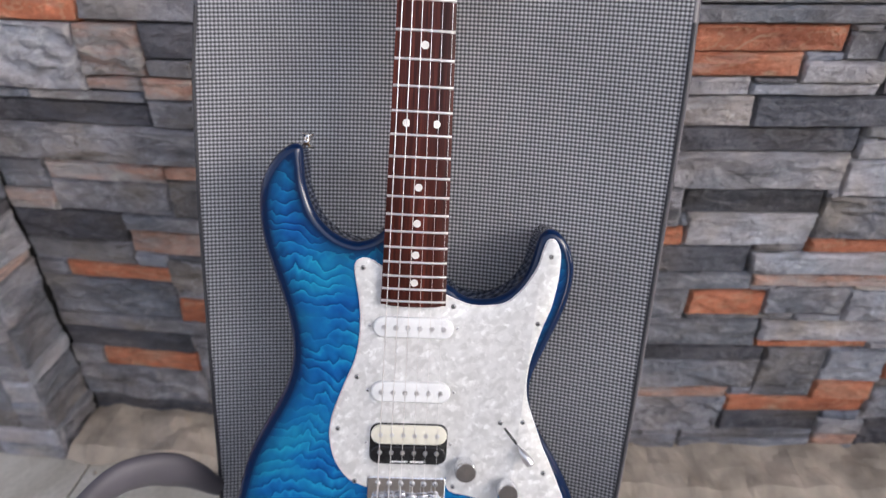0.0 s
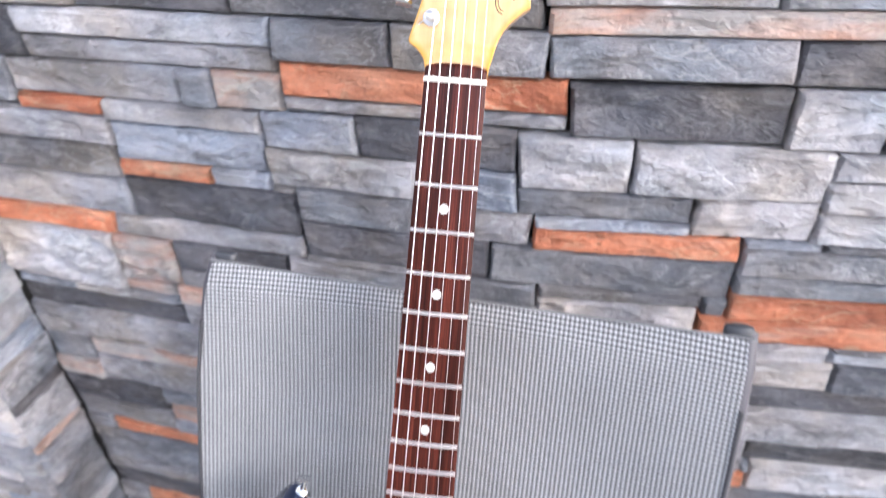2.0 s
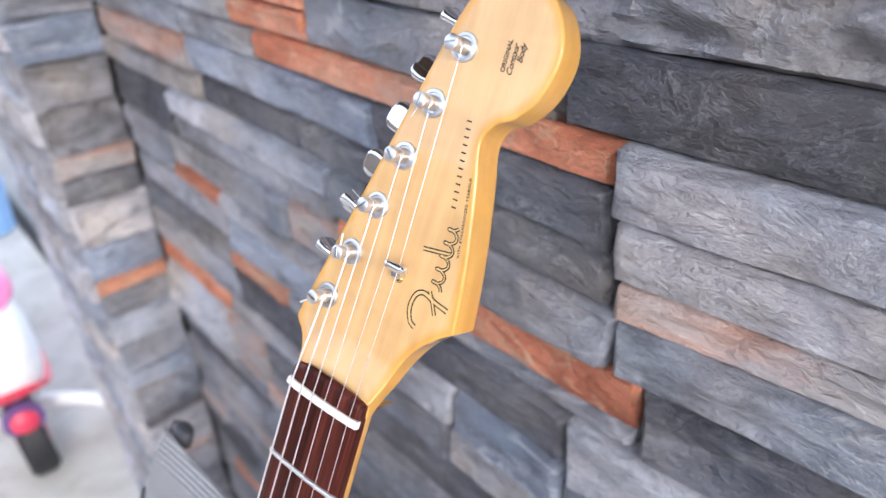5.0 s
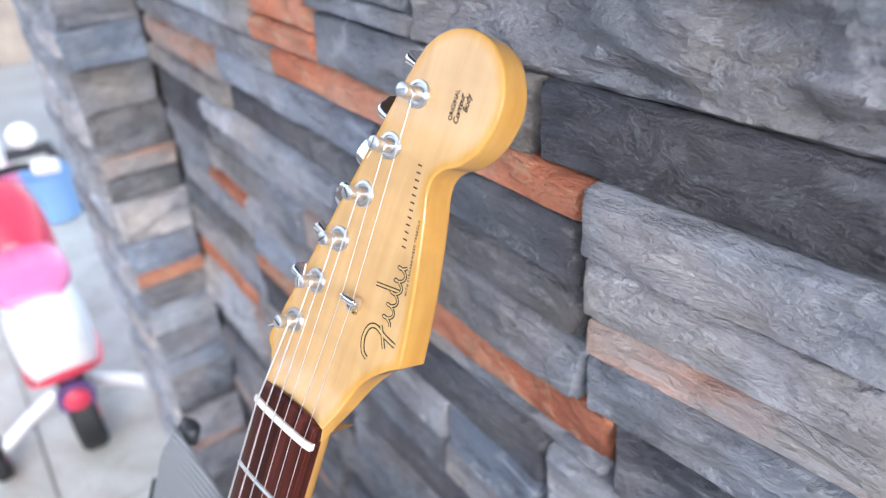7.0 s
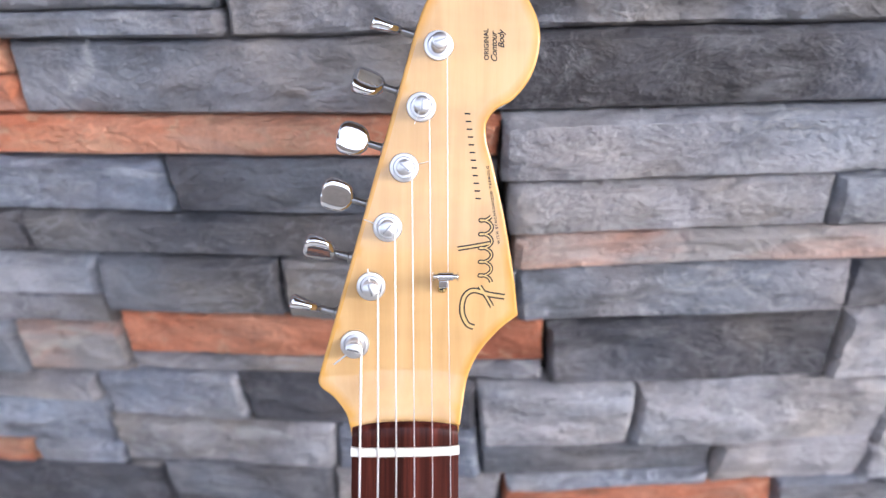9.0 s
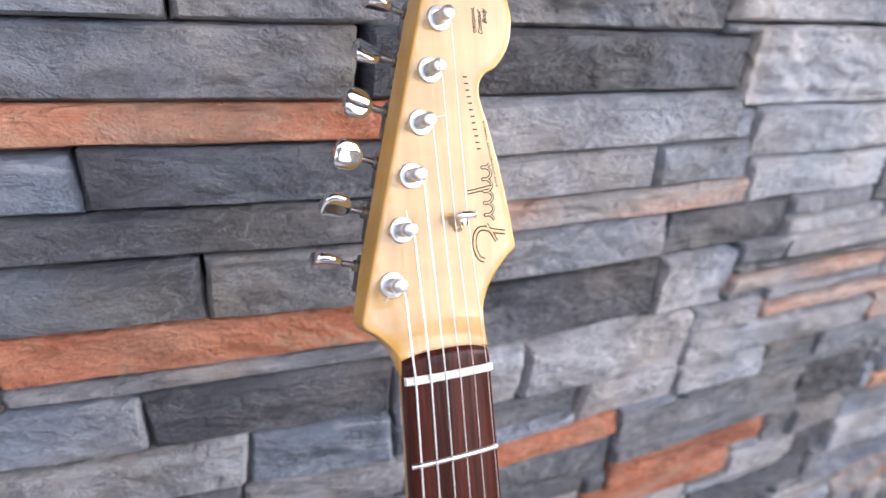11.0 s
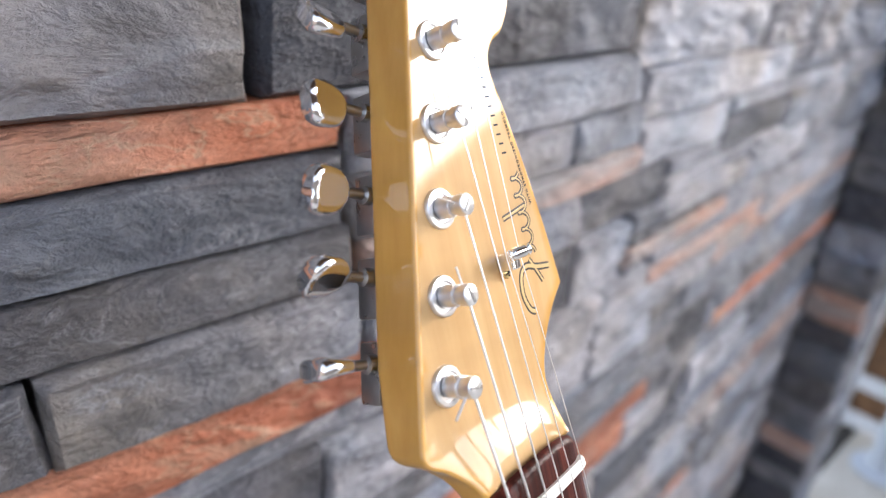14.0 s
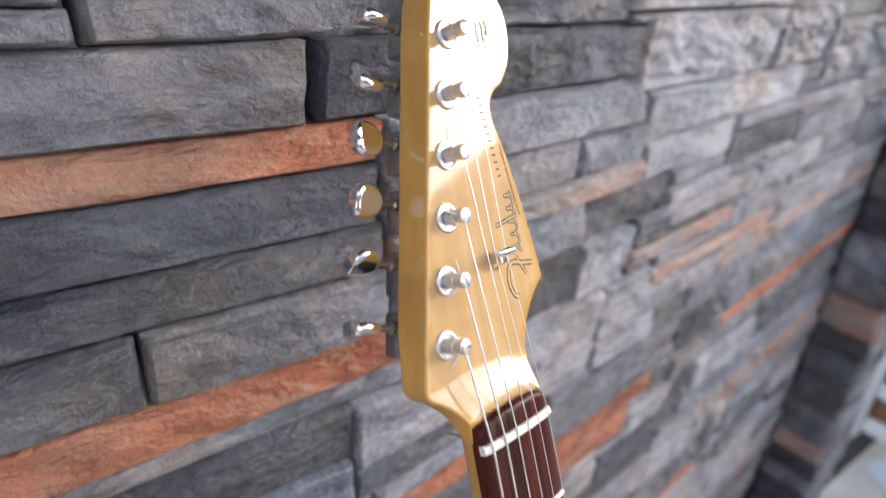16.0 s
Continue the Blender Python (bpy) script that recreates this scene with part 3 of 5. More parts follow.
def wall_core():
    """The body of the back wall, behind its stones."""
    one = bmesh.new()
    plan = [(LEFT - 0.26, 0.0215), (0.2, 0.0215), (RIGHT + 0.12, bend(RIGHT + 0.12) + 0.0275), (RIGHT + 0.12, 0.36), (LEFT - 0.26, 0.36)]
    low, high = ([one.verts.new((x, y, z)) for x, y in plan] for z in (-0.03, 2.27))
    one.faces.new(low)
    one.faces.new(high[::-1])
    for k in range(5):
        one.faces.new((low[k], low[(k + 1) % 5], high[(k + 1) % 5], high[k]))
    bmesh.ops.recalc_face_normals(one, faces=one.faces)
    return one


wall_back = tagged(link("wall_back", wall_core(), MORTAR), "outdoor wall clad in grey and rust ledge stone", "wall", kind="structure")
pilaster_left = tagged(link("pilaster_left", box((0.25, 0.13, 2.3), (LEFT - 0.14, -0.038, 1.12)), MORTAR), "shallow pilaster clad in grey ledge stone", "pilaster", kind="structure")
pilaster_right = tagged(link("pilaster_right", box((0.11, 0.13, 2.3), (RIGHT + 0.07, bend(RIGHT) - 0.038, 1.12)), MORTAR), "shallow pilaster clad in dark ledge stone", "pilaster", kind="structure")
# unseen roof, added to limit the sky in light and reflections
ceiling = tagged(link("ceiling", box((4.8, 1.45, 0.08), (1.1, -0.375, 2.65)), UNSEEN_ROOF), "unseen brown roof added to block sky light", "ceiling", kind="structure")
# next two walls are unseen, added to darken reflections and block low sky
wall_unseen = tagged(link("wall_unseen", box((9.0, 0.2, 2.62), (-1.5, -4.3, 1.25)), WALL_RENDER), "plain light brown wall added out of view to darken reflections", "wall", kind="structure")
wall_unseen_side = tagged(link("wall_unseen_side", box((0.2, 3.6, 2.52), (4.7, -2.5, 1.2)), WALL_RENDER), "plain light brown wall added out of view to block low sky", "wall", kind="structure")
wall_garden_left = tagged(link("wall_garden_left", box((0.2, 5.4, 2.2), (-5.6, -1.6, 1.04)), WALL_RENDER), "plain light brown garden wall beyond the tiles", "wall", kind="structure")
back_face = Face(wall_back, (LEFT, 0.0125, 0), 0, RIGHT - LEFT, TALL, lambda u: bend(u + LEFT))


def course(stones):
    for x0, x1, z0, z1, kind in stones:
        back_face.stone(x0 - LEFT, x1 - LEFT, z0, z1, kind)


course([
    (0.057, 0.427, 1.177, 1.276, 'g'), (-0.11, 0.057, 1.221, 1.264, 'g'), (0.427, 0.724, 1.185, 1.229, 'w'),
    (-0.132, 0.057, 1.192, 1.221, 'g'), (-0.068, 0.057, 1.177, 1.192, 'g'), (-0.173, -0.068, 1.158, 1.191, 'o'),
    (0.724, 0.889, 1.121, 1.191, 'l'), (-0.433, -0.174, 1.135, 1.189, 'l'), (0.459, 0.724, 1.121, 1.184, 'l'),
    (-0.068, 0.1555, 1.135, 1.177, 'k'), (0.161, 0.459, 1.135, 1.177, 'd'), (0.889, 1.066, 1.095, 1.169, 'l'),
    (-0.173, -0.068, 1.136, 1.158, 'o'), (1.066, 1.388, 1.088, 1.151, 'g'), (-0.522, -0.288, 1.107, 1.135, 'g'),
])
course([
    (-0.287, -0.145, 1.108, 1.135, 'g'), (-0.145, 0.198, 1.111, 1.135, 'o'), (0.198, 0.459, 1.098, 1.135, 'l'),
    (0.481, 0.819, 1.079, 1.121, 'l'), (0.006, 0.198, 1.074, 1.111, 'k'), (-0.286, 0.006, 1.074, 1.108, 'b'),
    (-0.522, -0.286, 1.071, 1.107, 'p'), (0.203, 0.386, 1.064, 1.098, 'l'), (0.387, 0.482, 1.063, 1.098, 'l'),
    (1.027, 1.388, 1.048, 1.082, 'l'), (0.492, 0.67, 1.04, 1.079, 'l'), (0.67, 1.027, 1.061, 1.079, 'l'),
    (-0.273, -0.096, 1.043, 1.074, 'd'), (-0.096, 0.203, 1.044, 1.074, 'k'), (-0.522, -0.274, 1.043, 1.071, 'g'),
])
course([
    (0.67, 0.876, 1.02, 1.061, 'd'), (0.207, 0.491, 1.04, 1.063, 'p'), (0.876, 1.147, 1.008, 1.048, 'l'),
    (1.147, 1.388, 0.979, 1.048, 'b'), (-0.057, 0.064, 1.001, 1.043, 'k'), (0.064, 0.209, 1.001, 1.043, 'g'),
    (-0.522, -0.353, 0.987, 1.042, 'd'), (-0.353, -0.057, 1.014, 1.042, 'l'), (0.209, 0.413, 1.002, 1.04, 'g'),
    (0.414, 0.557, 0.998, 1.04, 'd'), (-0.352, -0.058, 0.987, 1.014, 'g'), (0.566, 0.78, 0.976, 1.0, 'l'), (0.78, 1.0, 0.972, 1.008, 'l'),
    (-0.055, 0.23, 0.965, 1.001, 'o'), (0.231, 0.421, 0.945, 0.997, 'd'), (0.422, 0.505, 0.94, 0.995, 'l'),
])
course([
    (-0.522, -0.391, 0.932, 0.987, 'g'), (-0.391, -0.174, 0.945, 0.987, 'g'), (-0.174, -0.133, 0.945, 0.987, 'g'),
    (-0.133, -0.056, 0.947, 0.987, 'p'), (0.506, 0.727, 0.948, 0.966, 'p'), (-0.055, 0.23, 0.95, 0.964, 'g'),
    (0.727, 0.904, 0.931, 0.962, 'g'), (0.904, 1.388, 0.904, 0.954, 'l'), (0.02, 0.186, 0.904, 0.95, 'd'),
    (-0.086, 0.02, 0.905, 0.947, 'b'), (-0.39, -0.278, 0.925, 0.945, 'o'), (-0.278, -0.086, 0.921, 0.945, 'l'),
    (0.186, 0.294, 0.888, 0.944, 'l'), (0.294, 0.469, 0.889, 0.94, 'l'), (0.469, 0.557, 0.911, 0.939, 'l'),
])
course([
    (0.558, 0.888, 0.914, 0.929, 'p'), (-0.522, -0.278, 0.886, 0.925, 'g'), (-0.277, -0.086, 0.872, 0.921, 'b'),
    (0.469, 0.733, 0.877, 0.91, 'l'), (-0.086, 0.082, 0.861, 0.904, 'l'), (0.866, 1.388, 0.875, 0.904, 'p'),
    (0.082, 0.186, 0.858, 0.903, 'b'), (0.186, 0.357, 0.857, 0.888, 'k'), (0.357, 0.469, 0.845, 0.888, 'w'),
    (-0.522, -0.281, 0.844, 0.886, 'k'), (0.585, 0.667, 0.845, 0.877, 'k'), (0.667, 0.866, 0.844, 0.877, 'g'),
    (0.469, 0.585, 0.843, 0.876, 'l'), (0.866, 1.388, 0.831, 0.874, 'b'), (-0.28, -0.159, 0.851, 0.872, 'o'),
])
course([
    (-0.159, -0.086, 0.851, 0.872, 'b'), (-0.059, 0.076, 0.816, 0.861, 'k'), (0.076, 0.203, 0.817, 0.857, 'g'),
    (-0.281, -0.059, 0.792, 0.851, 'd'), (0.204, 0.411, 0.816, 0.845, 'o'), (-0.522, -0.282, 0.792, 0.844, 'g'),
    (0.488, 0.759, 0.833, 0.843, 'k'), (0.412, 0.666, 0.799, 0.833, 'g'), (0.667, 0.78, 0.769, 0.833, 'd'),
    (0.878, 1.388, 0.788, 0.831, 'g'), (-0.059, 0.159, 0.767, 0.816, 'd'), (0.16, 0.411, 0.766, 0.815, 'k'),
    (0.412, 0.667, 0.777, 0.798, 'g'), (-0.522, -0.32, 0.758, 0.792, 'o'), (-0.32, -0.059, 0.762, 0.792, 'g'),
])
course([
    (0.802, 1.388, 0.76, 0.788, 'o'), (0.411, 0.628, 0.743, 0.777, 'o'), (0.629, 0.675, 0.733, 0.769, 'k'),
    (0.676, 0.761, 0.733, 0.769, 'g'), (0.128, 0.213, 0.724, 0.766, 'g'), (-0.084, 0.128, 0.713, 0.762, 'g'),
    (-0.246, -0.084, 0.714, 0.761, 'd'), (-0.336, -0.246, 0.689, 0.758, 'p'), (-0.521, -0.336, 0.667, 0.757, 'l'),
    (0.762, 0.968, 0.726, 0.756, 'b'), (0.213, 0.385, 0.667, 0.752, 'g'), (0.968, 1.388, 0.668, 0.747, 'k'),
    (0.385, 0.584, 0.713, 0.744, 'o'), (0.584, 0.688, 0.705, 0.733, 'l'), (0.688, 0.762, 0.688, 0.733, 'd'),
])
course([
    (0.762, 0.968, 0.676, 0.725, 'l'), (0.128, 0.213, 0.664, 0.723, 'g'), (-0.246, -0.182, 0.69, 0.713, 'g'),
    (-0.182, -0.143, 0.659, 0.713, 'p'), (-0.143, 0.128, 0.636, 0.713, 'g'), (0.385, 0.528, 0.689, 0.713, 'l'),
    (0.529, 0.688, 0.688, 0.705, 'l'), (-0.256, -0.182, 0.659, 0.689, 'p'), (0.385, 0.54, 0.646, 0.688, 'w'),
    (0.54, 0.737, 0.646, 0.688, 'd'), (0.737, 1.388, 0.63, 0.668, 'b'), (-0.426, -0.257, 0.652, 0.667, 'l'),
    (-0.257, -0.143, 0.616, 0.659, 'g'), (-0.521, -0.257, 0.616, 0.652, 'd'), (0.362, 0.689, 0.61, 0.646, 'd'),
])
course([
    (0.689, 0.817, 0.6, 0.63, 'l'), (0.817, 1.388, 0.57, 0.629, 'p'), (-0.521, -0.127, 0.558, 0.616, 'g'),
    (0.357, 0.685, 0.556, 0.61, 'l'), (0.685, 0.817, 0.545, 0.6, 'l'), (-0.521, -0.443, 0.508, 0.558, 'g'),
    (-0.443, -0.257, 0.526, 0.558, 'p'), (-0.257, -0.124, 0.537, 0.558, 'p'), (0.361, 0.479, 0.494, 0.557, 'g'),
    (0.479, 0.672, 0.514, 0.557, 'd'), (0.672, 0.886, 0.474, 0.544, 'g'), (-0.257, -0.124, 0.474, 0.537, 'g'),
    (-0.443, -0.257, 0.474, 0.526, 'g'), (0.49, 0.672, 0.463, 0.515, 'l'), (0.357, 0.49, 0.463, 0.493, 'o'),
])
course([
    (-0.521, -0.343, 0.419, 0.474, 'd'), (-0.343, -0.133, 0.445, 0.474, 'g'), (0.672, 0.905, 0.451, 0.474, 'o'),
    (0.359, 0.597, 0.413, 0.463, 'd'), (0.597, 0.917, 0.413, 0.45, 'l'), (-0.343, -0.138, 0.402, 0.445, 'p'),
    (-0.521, -0.343, 0.375, 0.419, 'g'), (0.363, 0.608, 0.385, 0.413, 'g'), (0.608, 0.928, 0.391, 0.412, 'p'),
    (0.636, 0.762, 0.337, 0.391, 'g'), (-0.291, -0.15, 0.315, 0.39, 'g'), (0.35, 0.522, 0.323, 0.385, 'g'),
    (0.762, 0.986, 0.325, 0.383, 'l'), (0.522, 0.636, 0.334, 0.38, 'o'), (-0.469, -0.291, 0.344, 0.375, 'o'),
])
course([
    (-0.521, -0.291, 0.268, 0.344, 'k'), (0.4, 0.643, 0.272, 0.323, 'g'), (0.643, 1.388, 0.285, 0.323, 'l'),
    (-0.291, -0.16, 0.268, 0.315, 'o'), (0.643, 0.824, 0.269, 0.285, 'o'), (0.357, 0.666, 0.238, 0.269, 'd'),
    (-0.521, -0.157, 0.233, 0.268, 'g'), (0.666, 0.767, 0.156, 0.266, 'k'), (0.768, 0.871, 0.193, 0.259, 'l'),
    (0.351, 0.666, 0.176, 0.238, 'g'), (0.871, 0.994, 0.196, 0.237, 'o'), (-0.521, -0.285, 0.187, 0.233, 'd'),
    (-0.285, -0.173, 0.095, 0.207, 'g'), (0.767, 0.867, 0.154, 0.193, 'o'), (-0.463, -0.285, 0.148, 0.187, 'o'),
])
course([
    (0.867, 1.388, 0.102, 0.184, 'g'), (0.362, 0.63, 0.152, 0.176, 'p'), (0.63, 0.868, 0.12, 0.154, 'o'),
    (0.36, 0.63, 0.073, 0.151, 'g'), (-0.521, -0.285, 0.069, 0.148, 'g'), (0.883, 1.388, 0.008, 0.101, 'd'),
    (-0.521, -0.192, 0.001, 0.069, 'd'), (0.803, 1.388, -0.025, 0.007, 'd'),
])

back_face.fill(5, "gggglllbbkkdp", (0.026, 0.05), (0.12, 0.3))
left_side = Face(pilaster_left, (LEFT - 0.01, -0.105, 0), 90, 0.10, TALL)
EDGES = (0, 0.075, 0.133, 0.187, 0.221, 0.304, 0.381, 0.399, 0.47, 0.492, 0.553, 0.59, 0.643, 0.692, 0.729, 0.752, 0.806, 0.866, 0.905, 0.935, 0.995, 1.05, 1.10, 1.165, 1.22, 1.29, 1.35, 1.43, 1.50, 1.56, 1.616)
for low, high, kind in zip(EDGES, EDGES[1:], "gkglkgpldgbglgoblkpgkbgkgbglgk"):
    left_side.stone(0, 0.1, low, high, kind)
left_front = Face(pilaster_left, (LEFT - 0.265, -0.1, 0), 0, 0.262, TALL)
left_front.fill(12, "ggllbblwlgg", (0.025, 0.06), (0.07, 0.22))
right_side = Face(pilaster_right, (RIGHT + 0.01, bend(RIGHT), 0), -90, 0.11, TALL)
right_side.fill(13, "gkkddbkdkp", (0.04, 0.085), (0.12, 0.15))
right_front = Face(pilaster_right, (RIGHT + 0.005, bend(RIGHT) - 0.1, 0), 0, 0.12, TALL)
right_front.fill(14, "ggkkdb", (0.03, 0.07), (0.08, 0.2))


# ---- the guitar ----
NUT = Matrix.Translation((0.165, -0.1584, 1.055)) @ Matrix(((0.98715, -0.15977, -0.00248), (0.14547, 0.89218, 0.42762), (-0.06611, -0.42249, 0.90395))).to_4x4()
FOOT = Vector((0, 0.033, -0.805))
guitar = new("electric_guitar")
guitar.matrix_world = NUT @ Matrix.Translation(FOOT)
tagged(guitar, "glossy blue-burst electric guitar with pearl pickguard leaning on chair", "electric guitar")


def gpart(name, bm, material, parent=None, label="", smooth=40.0):
    """A part of the guitar, given in metres from the middle of its nut: x across, y into it, z up the neck."""
    bm.transform(Matrix.Translation(-FOOT))
    parent = parent or guitar
    while parent.parent and parent.parent != guitar:
        parent = parent.parent
    return part(name, bm, material, parent, label, smooth)


def mm(points):
    return [tuple(v * 0.001 if v is not True else v for v in p) for p in points]


SCALE_LENGTH = 0.648


def fret_at(n):
    return -SCALE_LENGTH * (1 - 2 ** (-n / 12))


def board_half(z):
    return 0.021 + 0.0072 * min(1.02, max(-0.03, -z / 0.466))


def crown(x):
    """How far the cambered fretboard falls away from its middle."""
    return x * x / (2 * 0.241)


BODY = mm([(28.9, -451.7), (35.0, -455.8), (43.2, -461.9), (55.4, -465.0), (70.8, -463.9), (84.1, -457.8), (94.3, -448.6), (102.0, -434.3), (106.1, -417.9), (109.7, -405.6), (116.8, -399.5), (126.0, -401.6), (135.2, -411.8), (141.4, -427.1), (142.4, -443.5),
           (139.8, -459.9), (134.2, -478.3), (125.5, -499.7), (116.8, -521.2), (111.2, -537.6), (110.7, -554.0), (115.3, -573.4), (125.0, -592.8), (137.3, -612.3), (150.1, -634.8), (159.8, -657.3), (166.9, -688.0), (168.0, -720.7), (160.8, -754.4),
           (141.4, -785.1), (107.6, -806.6), (61.6, -815.8), (10.4, -815.8), (-40.7, -811.7), (-86.7, -799.4), (-124.6, -775.9), (-148.1, -742.2), (-157.3, -703.3), (-154.2, -667.5), (-147.1, -633.7), (-139.9, -611.2), (-130.7, -591.8)])
BODY += mm([(-120.5, -572.4), (-111.3, -552.9), (-106.7, -536.6), (-105.1, -521.2), (-106.2, -504.9), (-110.3, -484.4), (-116.9, -463.9), (-124.1, -443.5), (-130.7, -424.1), (-134.8, -403.6), (-135.8, -384.2), (-133.8, -368.8), (-127.1, -354.0),
            (-118.4, -342.7), (-108.2, -336.1), (-100.5, -338.6), (-98.5, -352.5), (-96.4, -369.8), (-89.8, -389.8), (-81.1, -402.6), (-68.3, -412.8), (-53.0, -417.9), (-40.7, -415.4), (-31.5, -409.7), (-24.3, -402.6), (-17, -397), (-6, -394), (6, -397), (14, -408), (19, -425), (23, -441)])
TOP, DEEP = 0.011, 0.058
gpart("body", slab(smooth_line(BODY, 5, True), TOP, DEEP, 0.0068, 0.0095, 0.006, steps=7), BURST, label="quilted maple top in translucent blue with dark rim", smooth=50)

GUARD = mm([(-24, -440), (-36, -433.5), (-44, -431.5), (-50, -434), (-52, -440.5), (-50, -453), (-46.5, -473), (-45.5, -493), (-46.5, -509), (-49.5, -524.5), (-55.5, -540.5), (-61.5, -556.5), (-67, -573),
            (-69.8, -589), (-69, -602), (-65.5, -616), (-59, -628), (-50, -637.5), (-35, -644, True), (-34, -633, True), (38, -633, True), (41, -646), (60, -651), (84, -659), (108, -680), (132, -703)])
GUARD += mm([(150, -708), (158, -694), (154, -668), (145.5, -646.5), (134.5, -621.5), (124, -599.5), (115.5, -578), (109.3, -562), (105.6, -546), (106.5, -524.5), (110.2, -508.5), (116.3, -487), (122.6, -469),
             (126.2, -450.5), (127.6, -435), (127.4, -420), (122.5, -409), (116.5, -408.5), (113, -416), (109.2, -431), (102.8, -444), (93.5, -457), (82, -466.5), (69, -469.5), (54, -470), (42, -467), (30, -462)])
guard = gpart("pickguard", slab(smooth_line(GUARD, 4, True), TOP - 0.0026, TOP + 0.0005, 0.0009, 0.0, 0.0, steps=2), PEARL, label="white pearloid pickguard with bevelled rim")
gpart("pickguard_edge", slab(inset(turned_right(smooth_line(GUARD, 4, True)), -0.0006), TOP - 0.0012, TOP + 0.0005, 0.0004, 0.0, steps=1), WHITE_PLASTIC, guard, "white lower ply of the pickguard")


def screw(x, z, y, parent, r=0.0024, material=None):
    """A small domed screw with a cross slot."""
    at = Matrix.Translation((x, y, z)) @ Matrix.Rotation(radians(90), 4, "X")
    bm = lathe([(r, 0), (r * 0.96, r * 0.25), (r * 0.7, r * 0.5), (0, r * 0.6)], at, 12)
    ob = gpart("screw", bm, material or NICKEL, parent)
    turn = (x * 7919 + z * 613) % 1.57
    for k in (0, 1):
        slot = box((r * 1.2, r * 0.16, r * 0.22), (0, 0, 0), turn=Matrix.Rotation(turn + k * 1.5708, 3, "Y"))
        slot.transform(Matrix.Translation((x, y - r * 0.55, z)))
        gpart("slot", slot, BLACK_PLASTIC, ob)
    return ob


for sx, sz in ((-44.6, -439.6), (119.5, -423), (35.8, -471), (112, -484), (-47, -538.6), (-62.5, -587.6), (105, -577), (-46, -638), (44, -641.5), (127.5, -626), (84.5, -578)):
    screw(sx * 0.001, sz * 0.001, TOP - 0.0026, guard, 0.0024, DARK_NICKEL)


def stadium(cx, cz, w, h, k=10):
    r = h / 2
    pts = []
    for side in (1, -1):
        for j in range(k + 1):
            a = -math.pi / 2 + math.pi * j / k
            pts.append((cx + side * (w / 2 - r) + side * r * math.cos(a), cz + side * r * math.sin(a)))
    return np.array(pts)


def rounded_rect(cx, cz, w, h, r, k=5):
    pts = []
    for sx, sz, a0 in ((1, 1, 0), (-1, 1, 90), (-1, -1, 180), (1, -1, 270)):
        for j in range(k + 1):
            a = radians(a0 + 90 * j / k)
            pts.append((cx + sx * (w / 2 - r) + r * math.cos(a), cz + sz * (h / 2 - r) + r * math.sin(a)))
    return np.array(pts)


def pole_pieces(cx, cz, y, parent, r, spacing, dome=0.0004):
    for k in range(6):
        at = Matrix.Translation((cx + (k - 2.5) * spacing, y, cz)) @ Matrix.Rotation(radians(90), 4, "X")
        gpart("pole_piece", lathe([(r, -0.001), (r, dome), (r * 0.85, dome * 2), (0, dome * 2.3)], at, 16), NICKEL, parent)


GT = TOP - 0.0026
for cz in (-0.491, -0.5505):
    pickup = gpart("single_coil_pickup", slab(stadium(0.0016, cz, 0.071, 0.0185), GT - 0.0046, GT + 0.001, 0.0016, 0.0, steps=3), WHITE_PLASTIC, label="white plastic single-coil pickup cover")
    pole_pieces(0.0016, cz, GT - 0.0046, pickup, 0.0024, 0.0105)
    for side in (-1, 1):
        screw(0.0016 + side * 0.0385, cz, GT, pickup, 0.0019)
humbucker = gpart("humbucker_pickup", slab(rounded_rect(0.0016, -0.600, 0.070, 0.038, 0.008), GT - 0.0025, GT + 0.001, 0.0008, 0.0, steps=2), BLACK_PLASTIC, label="zebra humbucker pickup, one cream coil and one black")
cream = gpart("coil", slab(stadium(0.0016, -0.5905, 0.0685, 0.0178), GT - 0.0052, GT - 0.001, 0.0014, 0.0, steps=3), CREAM_PLASTIC, humbucker, "cream bobbin")
black = gpart("coil", slab(stadium(0.0016, -0.6095, 0.0685, 0.0178), GT - 0.0052, GT - 0.001, 0.0014, 0.0, steps=3), BLACK_PLASTIC, humbucker, "black bobbin")
pole_pieces(0.0016, -0.5905, GT - 0.0052, cream, 0.0022, 0.0102, 0.0001)
pole_pieces(0.0016, -0.607, GT - 0.0052, black, 0.0022, 0.0102, 0.0007)
for k, w in enumerate((0.0145, 0.0125)):
    gpart("marking", box((w, 0.0003, 0.0016), (-0.006 + k * 0.0155, GT - 0.00535, -0.6155)), WHITE_PLASTIC, black)
for side in (-1, 1):
    screw(0.0016 + side * 0.0385, -0.600, GT, humbucker, 0.0017)

